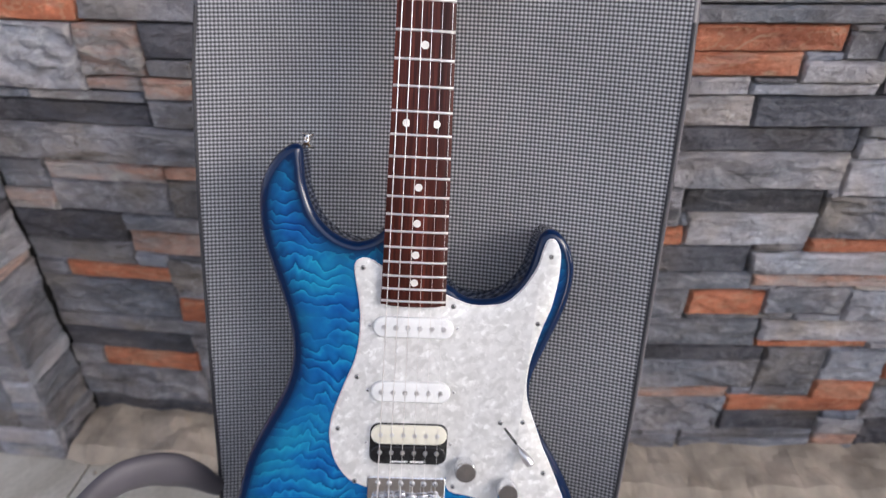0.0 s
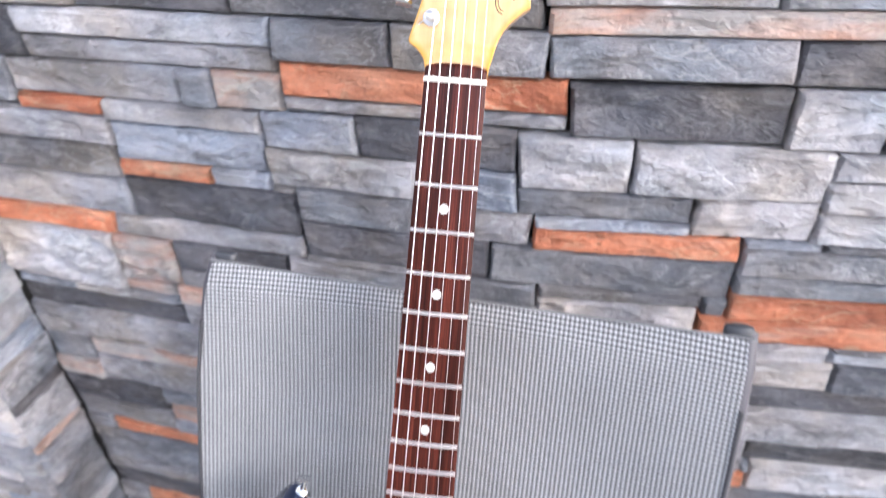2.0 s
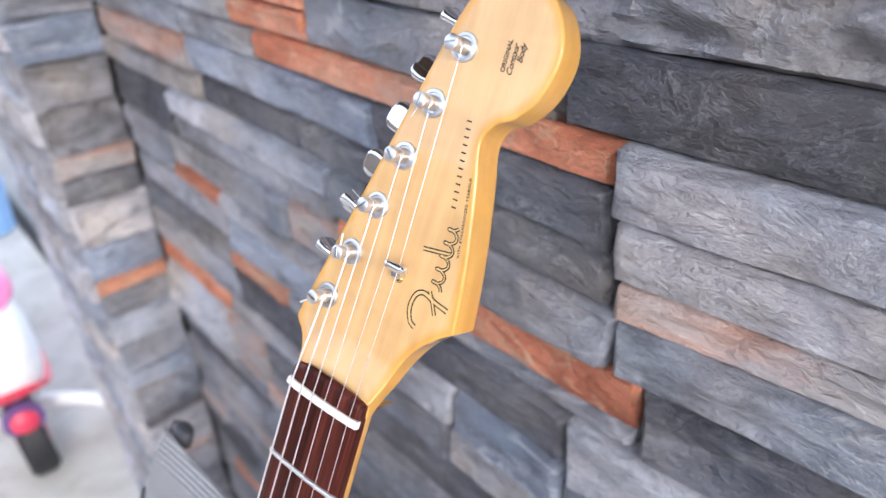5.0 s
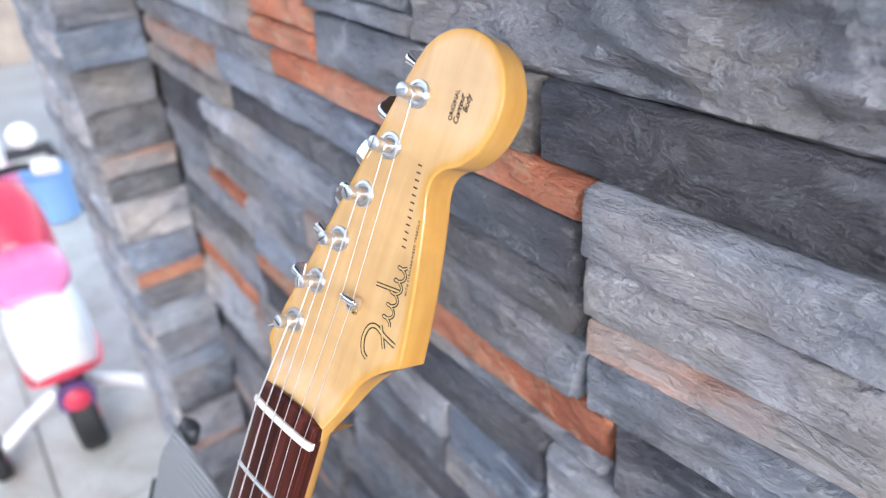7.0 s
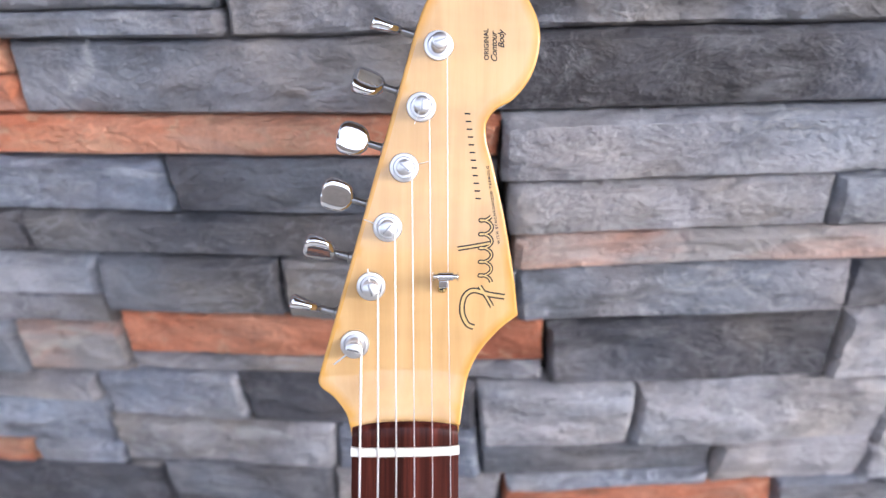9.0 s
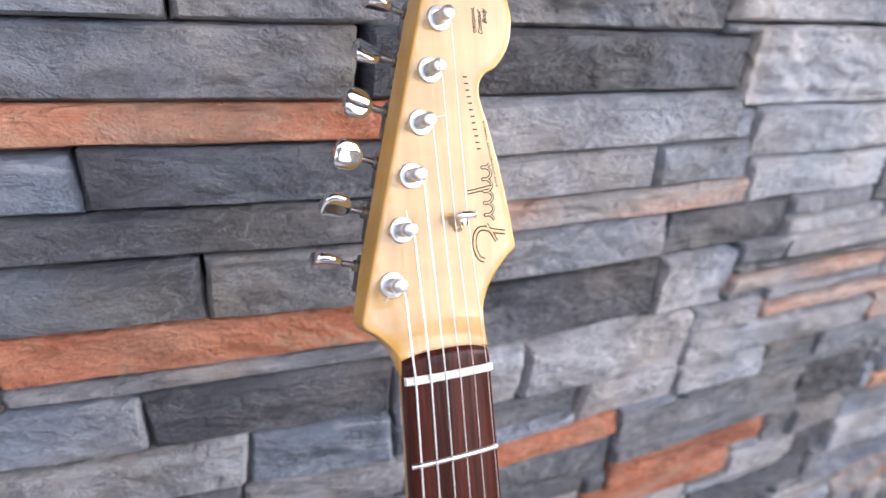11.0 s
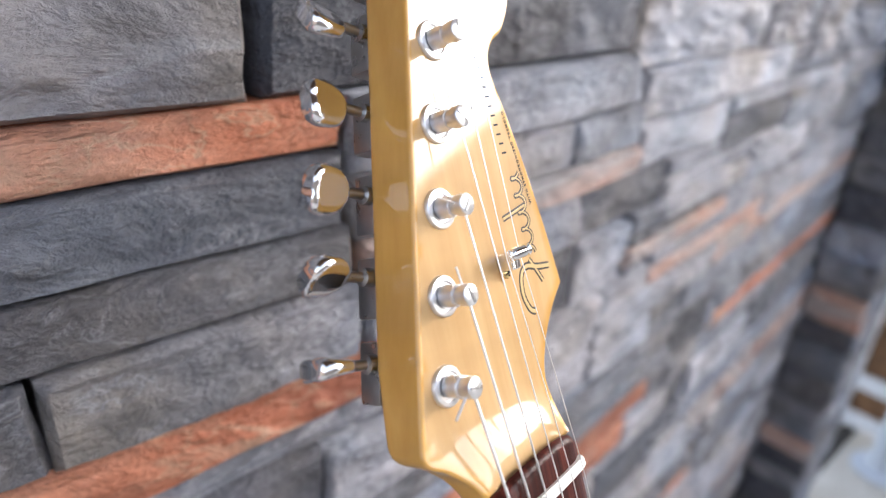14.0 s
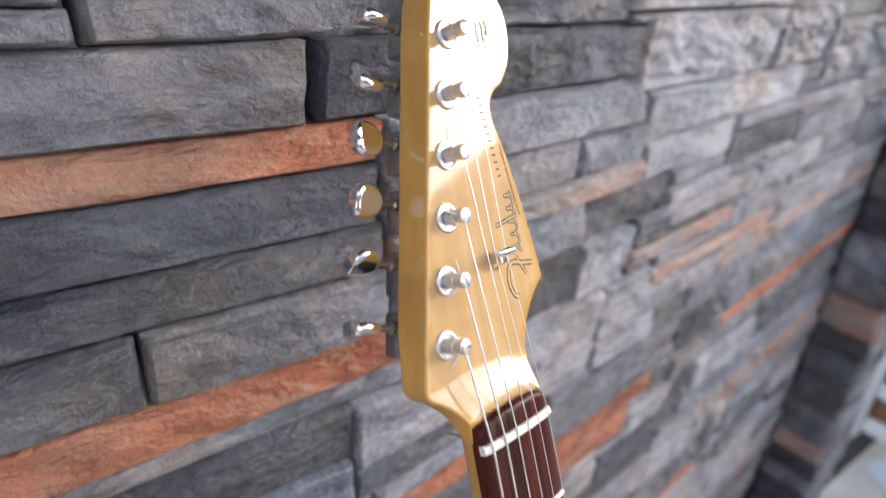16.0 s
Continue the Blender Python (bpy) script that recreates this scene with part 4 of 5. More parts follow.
# bridge
plate = gpart("bridge_plate", slab(rounded_rect(0.0015, -0.6595, 0.0715, 0.0535, 0.003), TOP - 0.0045, TOP + 0.001, 0.001, 0.0, steps=2), CHROME, label="chrome vibrato bridge plate")
for k in range(6):
    sx = 0.0015 + (k - 2.5) * 0.0105
    # a bent steel saddle: a fold that carries the string, two ribs down to the rear lip, a screw with its spring between them
    sz = -0.6535 - (0.0015, 0.0005, 0.0, 0.0022, 0.0018, 0.0012)[k]
    saddle = gpart("saddle", box((0.0100, 0.0016, 0.0115), (sx, TOP - 0.0098, sz - 0.0035), 0.0005), CHROME, plate)
    gpart("bend", lathe([(0.003, -0.005), (0.0034, -0.0044), (0.0034, 0.0044), (0.003, 0.005)], Matrix.Translation((sx, TOP - 0.0102, sz + 0.003)) @ Matrix.Rotation(radians(90), 4, "Y"), 16), CHROME, saddle)
    for side in (-1, 1):
        gpart("rib", tube([(sx + side * 0.0037, TOP - 0.0104, sz - 0.006), (sx + side * 0.0037, TOP - 0.0088, sz - 0.0165), (sx + side * 0.0037, TOP - 0.0058, sz - 0.0265)], 0.0014, 10), CHROME, saddle)
        gpart("grub_screw", lathe([(0.0013, 0), (0.0013, 0.0022), (0.0007, 0.0024)], Matrix.Translation((sx + side * 0.0028, TOP - 0.0102, sz - 0.0035)) @ Matrix.Rotation(radians(90), 4, "X"), 10), DARK_NICKEL, saddle)
    # black box put in for the shaded gap between the ribs
    gpart("gap_shade", box((0.0046, 0.0006, 0.0115), (sx, TOP - 0.0049, sz - 0.0165), 0.0003), BLACK_PLASTIC, saddle)
    gpart("spring", tube([(sx + 0.0011 * math.cos(0.9 * q), TOP - 0.0064 + 0.0011 * math.sin(0.9 * q), sz - 0.0115 - 0.00028 * q) for q in range(44)], 0.0003, 5), NICKEL, saddle)
    screw(sx, -0.6385, TOP - 0.0045, plate, 0.0026)

gpart("rear_lip", box((0.0715, 0.0062, 0.0022), (0.0015, TOP - 0.0058, -0.6853), 0.0008), CHROME, plate)
gpart("arm_tab", slab(rounded_rect(0.0405, -0.6725, 0.0165, 0.0255, 0.002), TOP - 0.0042, TOP + 0.001, 0.0006, 0.0, steps=2), CHROME, plate)
gpart("arm_socket", lathe([(0.0031, 0.0), (0.0031, 0.0008), (0.0024, 0.0009), (0.0024, 0.0002), (0.0, 0.0001)], Matrix.Translation((0.0425, TOP - 0.0042, -0.6685)) @ Matrix.Rotation(radians(90), 4, "X"), 18), BLACK_PLASTIC, plate)

# controls
for kx, kz in ((0.054, -0.6205), (0.0935, -0.6405), (0.128, -0.668)):
    at = Matrix.Translation((kx, GT, kz)) @ Matrix.Rotation(radians(90), 4, "X")
    knob = gpart("knob", lathe([(0.0095, 0.0008), (0.0098, 0.002), (0.0095, 0.0135), (0.0088, 0.0145), (0, 0.0147)], at, 32), CHROME, label="flat-topped chrome control knob")
    grips = bmesh.new()
    for k in range(32):
        a = 2 * math.pi * k / 32
        box((0.0006, 0.0006, 0.011), (0.0097 * math.cos(a), 0.0097 * math.sin(a), 0.0078), bm=grips)
    grips.transform(at)
    gpart("knurling", grips, CHROME, knob)
gpart("switch_slot", tube([(0.0885, GT - 0.0001, -0.583), (0.1055, GT - 0.0001, -0.604)], 0.0011, 8), BLACK_PLASTIC, guard)
lever = gpart("switch_lever", tube([(0.101, GT, -0.598), (0.1035, GT - 0.006, -0.6005)], 0.001, 8), NICKEL, label="chrome pickup selector lever")
gpart("switch_tip", tube([(0.1028, GT - 0.0055, -0.6), (0.1045, GT - 0.0075, -0.602), (0.109, GT - 0.0095, -0.6075), (0.1125, GT - 0.011, -0.6118), (0.1138, GT - 0.0114, -0.6133)],
                         [0.0016, 0.003, 0.0046, 0.0043, 0.002], 14), NICKEL, lever)

# strap button on the horn
horn = aim((-0.1005, 0.0415, -0.3375), (0.12, 0.0, 0.99))
strap = gpart("strap_button", lathe([(0.0066, -0.001), (0.006, 0.001), (0.0032, 0.004), (0.0034, 0.007), (0.0066, 0.0095), (0.0068, 0.0105), (0.0055, 0.0115), (0, 0.0118)], horn, 24), CHROME, label="chrome strap button")
gpart("felt", lathe([(0.0068, -0.002), (0.0068, -0.0005), (0.003, -0.0003)], horn, 20), BLACK_PLASTIC, strap)

# neck and fretboard
bm = bmesh.new()
rings = []
for z in [0.036, 0.03, 0.024, 0.018, 0.012] + [0.006 - 0.4715 * k / 30 for k in range(31)]:
    half, thick = board_half(min(z, 0.006)) - 0.0004, 0.0155 + 0.003 * min(1, -z / 0.35 if z < 0 else 0)
    front = 0.0058 + 0.0082 * max(0.0, min(1.0, (z - 0.006) / 0.02))
    thick += 0.0058 - front + 0.0062 * max(0.0, (z - 0.006) / 0.03) ** 1.5
    rings.append([bm.verts.new((half * math.cos(a), front + thick * (math.sin(a) ** 0.8 if math.sin(a) > 0 else 0), z)) for a in (math.pi * j / 14 for j in range(15))])
for a, b in zip(rings, rings[1:]):
    for j in range(14):
        bm.faces.new((a[j], a[j + 1], b[j + 1], b[j]))
    bm.faces.new((a[14], a[0], b[0], b[14]))
bm.faces.new(rings[0])
bm.faces.new(rings[-1][::-1])
bmesh.ops.recalc_face_normals(bm, faces=bm.faces)
neck = gpart("neck", bm, MAPLE, label="amber lacquered maple neck")

bm = bmesh.new()
rings, count = [], 12
stations = [0.0106, 0.0098, 0.008] + [0.005 - 0.4745 * k / 40 for k in range(41)] + [-0.4705, -0.4712]
for n, z in enumerate(stations):
    half = board_half(z)
    drop = {0: 0.0022, 1: 0.0008, len(stations) - 1: 0.001}.get(n, 0)
    row = []
    for j in range(count + 1):
        x = half * (2 * j / count - 1)
        arc = 0.0008 * (1 - (x / half) ** 2) if n < 3 else 0
        y = crown(x) + drop + (0.0009 if j in (0, count) else 0)
        row.append(bm.verts.new((x, y, z + arc - (0.0022 * (x / half) ** 4 if n < 3 else -0.003 * (x / half) ** 6 if n > len(stations) - 3 else 0))))
    row += [bm.verts.new((half, 0.0062, row[-1].co.z)), bm.verts.new((-half, 0.0062, row[0].co.z))]
    rings.append(row)
for a, b in zip(rings, rings[1:]):
    for j in range(len(a)):
        bm.faces.new((a[j], a[(j + 1) % len(a)], b[(j + 1) % len(a)], b[j]))
bm.faces.new(rings[0])
bm.faces.new(rings[-1][::-1])
bmesh.ops.recalc_face_normals(bm, faces=bm.faces)
board = gpart("fretboard", bm, ROSEWOOD, neck, "dark rosewood fretboard")

for n in range(1, 23):
    z, half = fret_at(n), board_half(fret_at(n)) - 0.0003
    bm, rings = bmesh.new(), []
    for j in range(13):
        x = half * (2 * j / 12 - 1)
        end = 0.0004 if j in (0, 12) else 0
        rings.append([bm.verts.new((x, crown(x) - h + end * (h > 0.0002), z + w)) for w, h in ((-0.00125, -0.0003), (-0.00105, 0.0005), (-0.0005, 0.001), (0.0005, 0.001), (0.00105, 0.0005), (0.00125, -0.0003))])
    for a, b in zip(rings, rings[1:]):
        for k in range(5):
            bm.faces.new((a[k], a[k + 1], b[k + 1], b[k]))
    bm.faces.new(rings[0])
    bm.faces.new(rings[-1][::-1])
    bmesh.ops.recalc_face_normals(bm, faces=bm.faces)
    gpart("fret", bm, FRETWIRE, neck, smooth=60)
for n in (3, 5, 7, 9, 12, 15, 17, 19, 21):
    z = (fret_at(n) + fret_at(n - 1)) / 2
    for x in ((-0.0125, 0.0125) if n == 12 else (0.0,)):
        at = Matrix.Translation((x, crown(x), z)) @ Matrix.Rotation(radians(90), 4, "X")
        gpart("inlay_dot", lathe([(0.0033, -0.0006), (0.0033, 0.0001), (0, 0.00015)], at, 24), INLAY, neck)

bm, rings = bmesh.new(), []
for j in range(17):
    x = 0.0213 * (2 * j / 16 - 1)
    e = 0.0006 if j in (0, 16) else 0
    rings.append([bm.verts.new((x, crown(x) - h + e, z)) for z, h in ((-0.0017, -0.001), (-0.0017, 0.0012), (-0.001, 0.0019), (0.001, 0.0016), (0.0018, 0.001), (0.0018, -0.001))])
for a, b in zip(rings, rings[1:]):
    for k in range(5):
        bm.faces.new((a[k], a[k + 1], b[k + 1], b[k]))
bm.faces.new(rings[0])
bm.faces.new(rings[-1][::-1])
bmesh.ops.recalc_face_normals(bm, faces=bm.faces)
gpart("nut", bm, BONE, neck, "white bone nut")

# headstock
HEAD = mm([(21, 2, True), (21.6, 8), (23.3, 16.3), (25.8, 27.8), (30.8, 37.8), (38.6, 46.5), (45.6, 52, True), (44.6, 60), (43.5, 68), (40, 88), (34.8, 110.5), (31.6, 122), (31.7, 129), (35.5, 134.2), (42, 138),
           (49, 147.3), (52, 159.5), (50.4, 169.9), (43.8, 180.3), (34.6, 185.6), (24.6, 186.4), (14.8, 182.8), (7.8, 175), (3, 162.4, True), (-34.4, 28.2, True), (-34.8, 25.2), (-33.2, 22.6), (-28, 18.8), (-22.8, 12), (-21, 2, True)])


def scoop(x, z):
    """The front of the head dips from under the fretboard down to its own level."""
    end = 0.0116 - 0.0022 * min(1.0, abs(x) / 0.021) ** 4
    return -0.0056 if z < end else -0.0074 * max(0.0, min(1.0, 1 - (z - end) / 0.019)) ** 1.7


def taper(x, z):
    """The back of the head rises to meet the neck."""
    side = max(0.0, min(1.0, 1 - (z - 0.002) / 0.03)) ** 1.3 * min(1.0, abs(x) / 0.021) ** 3
    return -0.0085 * max(0.0, min(1.0, 1 - (z - 0.002) / 0.046)) ** 1.6 - 0.0092 * side


FACE, THICK = 0.0105, 0.0172
head = gpart("headstock", slab(smooth_line(HEAD, 5, True), FACE, FACE + THICK, 0.001, 0.002, 0.004, scoop, 3, taper), MAPLE, label="amber maple headstock with hooked tip", smooth=60)

POSTS = mm([(-20.2, 40.6), (-13.7, 64), (-7.2, 87.4), (-0.8, 110.8), (5.7, 134.2), (12.2, 157.6)])
BUTTONS = mm([(-40.4, 52.7), (-34.3, 76.4), (-26.8, 98.9), (-20.2, 122.3), (-13.9, 145.5), (-6.6, 168.4)])
EDGE = Vector((38.2, 0, 137)).normalized()
OUT = Vector((-EDGE.z, 0, EDGE.x))
for (px, pz), (bx, bz), spin in zip(POSTS, BUTTONS, (8, 42, 78, -82, -50, -10)):
    at = Matrix.Translation((px, FACE, pz)) @ Matrix.Rotation(radians(90), 4, "X")
    tuner = gpart("tuning_machine", lathe([(0.0058, -0.0003), (0.0058, 0.0008), (0.0055, 0.0012), (0.0043, 0.0014), (0.004, 0.0008)], at, 28), NICKEL, label="nickel tuning machine with slotted post")
    post = lathe([(0.0031, 0.001), (0.0031, 0.0035), (0.0026, 0.005), (0.0025, 0.0066), (0.003, 0.0078), (0.003, 0.0103), (0.0026, 0.0106)], at, 20)
    gpart("post", post, NICKEL, tuner)
    gpart("post_slot", box((0.0046, 0.0004, 0.0007), (px, FACE - 0.0107, pz), turn=Matrix.Rotation(radians(spin * 1.7), 3, "Y")), DARK_NICKEL, tuner)
    back = FACE + THICK
    gpart("housing", box((0.0125, 0.0085, 0.0178), (px - 0.0016, back + 0.0042, pz + 0.0038), 0.001, Matrix.Rotation(math.atan2(EDGE.x, EDGE.z), 3, "Y")), DARK_NICKEL, tuner, "dull nickel gear housing")
    b = Vector((bx, 0.0298, bz)) + OUT * 0.0016
    shaft = lathe([(0.0016, -0.0185), (0.0028, -0.0175), (0.0028, -0.0125), (0.0016, -0.012), (0.0015, -0.004)], aim(b, OUT), 14)
    gpart("shaft", shaft, DARK_NICKEL, tuner)
    button, rings = bmesh.new(), []
    for k in range(13):
        s = -0.0066 + 0.0132 * k / 12
        wide = 0.0074 * math.sqrt(max(0.12, 1 - abs((s - 0.0004) / 0.0069) ** 3.2)) * (0.86 + 0.014 * k)
        thick = (0.0021 + 0.0017 * (k / 12) ** 2) * (1.0 if 0 < k < 12 else 0.75)
        rings.append([button.verts.new((wide * math.cos(a), thick * math.copysign(abs(math.sin(a)) ** 0.7, math.sin(a)) * (0.8 + 0.35 * abs(math.cos(a))), s)) for a in (2 * math.pi * j / 20 for j in range(20))])
    for a, c in zip(rings, rings[1:]):
        for j in range(20):
            button.faces.new((a[j], a[(j + 1) % 20], c[(j + 1) % 20], c[j]))
    button.faces.new(rings[0][::-1])
    button.faces.new(rings[-1])
    button.transform(aim(b, OUT) @ Matrix.Rotation(radians(spin), 4, "Z"))
    gpart("button", button, CHROME, tuner, "rounded chrome tuning button", smooth=60)

# string tree
tree = gpart("string_tree", lathe([(0.0014, -0.0052), (0.002, -0.0048), (0.0011, -0.0042), (0.0011, -0.0034), (0.0019, -0.0028), (0.0019, 0.0028), (0.0011, 0.0034), (0.0011, 0.0042), (0.002, 0.0048), (0.0014, 0.0052)],
                                  Matrix.Translation((0.0153, FACE - 0.0068, 0.0688)) @ Matrix.Rotation(radians(90), 4, "Y"), 14), CHROME, label="chrome roller string tree")
foot = gpart("tree_foot", box((0.0042, 0.006, 0.005), (0.0148, FACE - 0.003, 0.0665), 0.0006), CHROME, tree)
foot.location = Vector((0.0148, FACE, 0.0665)) - FOOT
foot.data.transform(Matrix.Translation(-foot.location))
screw(0.0145, 0.0632, FACE - 0.0012, tree, 0.0019, BRASS)
cam.data.dof.focus_object = foot

# strings
GAUGES = (0.00048, 0.0004, 0.00032, 0.00022, 0.00018, 0.00015)
for k, ((px, pz), r) in enumerate(zip(POSTS, GAUGES)):
    nx, bx = (k - 2.5) * 0.00705, 0.0015 + (k - 2.5) * 0.0105
    run = [(bx, TOP - 0.0140, -0.652), (bx, TOP - 0.0142, -0.648), ((nx + bx) / 2, (crown(nx) - 0.0021 - 0.0032) / 2 - 0.001, -0.324), (nx, crown(nx) - 0.0021, 0.0)]
    side = Vector((0.0029, 0, 0))
    if k > 3:
        run.append((nx + (px + side.x - nx) * 0.5, FACE - 0.0066, 0.0688))
    run += [(px + side.x, FACE - 0.0064, pz - 0.001)]
    for j in range(10):
        a = 2 * math.pi * j / 7
        run.append((px + 0.0029 * math.cos(a), FACE - 0.0062 + 0.00016 * j, pz + 0.0029 * math.sin(a)))
    gpart("string", tube(run, r, 8), STEEL, label="steel guitar string", smooth=60)
for k, (dx, dz) in ((0, (-0.0075, -0.006)), (1, (-0.001, 0.008)), (2, (-0.0088, 0.0035)), (3, (0.009, 0.0022)), (4, (-0.0028, -0.0072))):
    px, pz = POSTS[k]
    gpart("string_end", tube([(px, FACE - 0.0085, pz), (px + dx, FACE - 0.0082, pz + dz)], GAUGES[k] * 0.8, 6), STEEL)


def lettering(words, x, z, size, turn, parent, material, spread=1.0, slant=0.0):
    """Flat lettering on the head's front; turn: degrees by which it leans from upright along the neck."""
    curve = bpy.data.curves.new("words", "FONT")
    curve.body, curve.size, curve.align_x, curve.align_y, curve.extrude = words, size, "CENTER", "CENTER", 0.00004
    curve.offset, curve.space_character, curve.shear = 0.00005, spread, slant
    ob = bpy.data.objects.new("words", curve)
    me = bpy.data.meshes.new_from_object(ob)
    bpy.data.objects.remove(ob)
    bm = bmesh.new()
    bm.from_mesh(me)
    bpy.data.meshes.remove(me)
    bm.transform(Matrix.Translation((x, FACE - 0.0001, z)) @ Matrix.Rotation(radians(-turn), 4, "Y") @ Matrix.Rotation(radians(90), 4, "X"))
    return gpart("lettering", bm, material, parent, smooth=0)


lettering("ORIGINAL", 0.0308, 0.1585, 0.0026, 92, head, INK)
lettering("Contour", 0.0338, 0.1575, 0.0034, 92, head, INK, 0.95, 0.35)
lettering("Body", 0.0366, 0.1605, 0.0034, 92, head, INK, 0.95, 0.35)
lettering("WITH SYNCHRONIZED TREMOLO", 0.0346, 0.0965, 0.0015, 99.5, head, INK, 1.45)
# maker's mark: plain looping strokes with a dark outline round a gold core
STROKES = [smooth_line(line, 6) for line in (
    [(0.0275, FACE, 0.0472), (0.0246, FACE, 0.0488), (0.0226, FACE, 0.0540), (0.0236, FACE, 0.0598), (0.0272, FACE, 0.0622), (0.0335, FACE, 0.0606), (0.0398, FACE, 0.0596)],
    [(0.0348, FACE, 0.0556), (0.0322, FACE, 0.0600), (0.0296, FACE, 0.0640)],
    [(0.0318 + 0.0024 * math.cos(a), FACE, 0.0655 + 0.00088 * a + 0.0012 * math.sin(a)) for a in (0.7 * k for k in range(45))],
    [(0.0206, FACE, 0.0790), (0.0262, FACE, 0.0799), (0.0334, FACE, 0.0812)],
)]


def strokes(radius, level):
    one = bmesh.new()
    for line, wide in zip(STROKES, (1.0, 0.8, 0.66, 0.8)):
        tube([tuple(p) for p in line], max(0.00012, radius * wide if radius else 0.00098 * wide - 0.00038), 8, bm=one)
    for v in one.verts:
        v.co.y = level + (v.co.y - FACE) * 0.04
    return one


mark = gpart("maker_mark", strokes(0.00125, FACE - 0.00006), LOGO_INK, head, "gold script mark with a dark outline")
gpart("mark_core", strokes(0.0, FACE - 0.00014), MARK_GOLD, head)
for k in range(12):
    gpart("mark_bar", box((0.0022, 0.0001, 0.0006), (0.0285 - 0.00043 * k, FACE - 0.0001, 0.0990 + 0.0030 * k)), INK, head)


# ---- the chair ----
chair = new("patio_chair")
chair.location = (0.165, -0.55, 0)
tagged(chair, "grey woven-mesh patio chair with plum-grey metal frame", "chair")
CH = Matrix.Translation((-0.165, 0.55, 0))


def cpart(name, bm, material, parent=None, label="", smooth=50.0):
    bm.transform(CH)
    return part(name, bm, material, parent or chair, label, smooth)


def rail_x(side, z):
    """The frame's half-width line: widest a little under the top, narrower towards the seat."""
    left = np.interp(z, (0.25, 0.36, 0.5, 0.66, 0.78, 0.86, 0.90), (-0.036, -0.045, -0.054, -0.062, -0.064, -0.058, -0.051))
    right = np.interp(z, (0.25, 0.36, 0.5, 0.66, 0.78, 0.86, 0.90), (0.356, 0.366, 0.376, 0.384, 0.390, 0.391, 0.389))
    return float(left if side < 0 else right)


def back_y(z):
    return -0.180 - 0.404 * (0.89 - z) - 0.03 * max(0.0, (0.42 - z) / 0.12) ** 2 * 0.5


def sag(u):
    return 0.024 * (1 - (2 * u - 1) ** 2)


bm = bmesh.new()
uv = bm.loops.layers.uv.new("UVMap")
nu, rows = 40, [0.885 - 0.545 * k / 60 for k in range(61)]
grid = []
for k, z in enumerate(rows):
    x0, x1 = rail_x(-1, z) + 0.004, rail_x(1, z) - 0.004
    top = 0.006 * max(0, 1 - k / 2)
    grid.append([bm.verts.new((x0 + (x1 - x0) * i / nu, back_y(z) + sag(i / nu) * min(1, 0.35 + k / 18) + top, z - 0.010 * (1 - (2 * i / nu - 1) ** 2) * max(0, 1 - k / 20))) for i in range(nu + 1)])
for k in range(60):
    for i in range(nu):
        f = bm.faces.new((grid[k][i], grid[k + 1][i], grid[k + 1][i + 1], grid[k][i + 1]))
        for loop in f.loops:
            loop[uv].uv = (loop.vert.co.x, (0.9 - loop.vert.co.z) * 1.079)
bmesh.ops.recalc_face_normals(bm, faces=bm.faces)
bmesh.ops.solidify(bm, geom=bm.faces[:], thickness=0.0018)
back = cpart("back_sling", bm, SLING, label="light grey woven mesh back")
bm = bmesh.new()
tube([(rail_x(-1, 0.885) + (rail_x(1, 0.885) - rail_x(-1, 0.885)) * i / nu, back_y(0.885) + sag(i / nu) * 0.35 + 0.006, 0.885 - 0.010 * (1 - (2 * i / nu - 1) ** 2)) for i in range(nu + 1)], 0.0012, 8, bm=bm)
cpart("top_hem", bm, SLING, back)

seat_line = [(-0.415, 0.335), (-0.43, 0.315), (-0.47, 0.309), (-0.56, 0.318), (-0.70, 0.345), (-0.86, 0.385)]
bm = bmesh.new()
uv = bm.loops.layers.uv.new("UVMap")
grid = []
for k, (y, z) in enumerate(seat_line):
    grid.append([bm.verts.new((-0.042 + 0.404 * i / 20, y, z - 0.012 * (1 - (2 * i / 20 - 1) ** 2))) for i in range(21)])
for k in range(len(seat_line) - 1):
    for i in range(20):
        f = bm.faces.new((grid[k][i], grid[k][i + 1], grid[k + 1][i + 1], grid[k + 1][i]))
        for loop in f.loops:
            loop[uv].uv = (loop.vert.co.x, loop.vert.co.y)
bmesh.ops.recalc_face_normals(bm, faces=bm.faces)
bmesh.ops.solidify(bm, geom=bm.faces[:], thickness=0.0018)
cpart("seat_sling", bm, SLING)
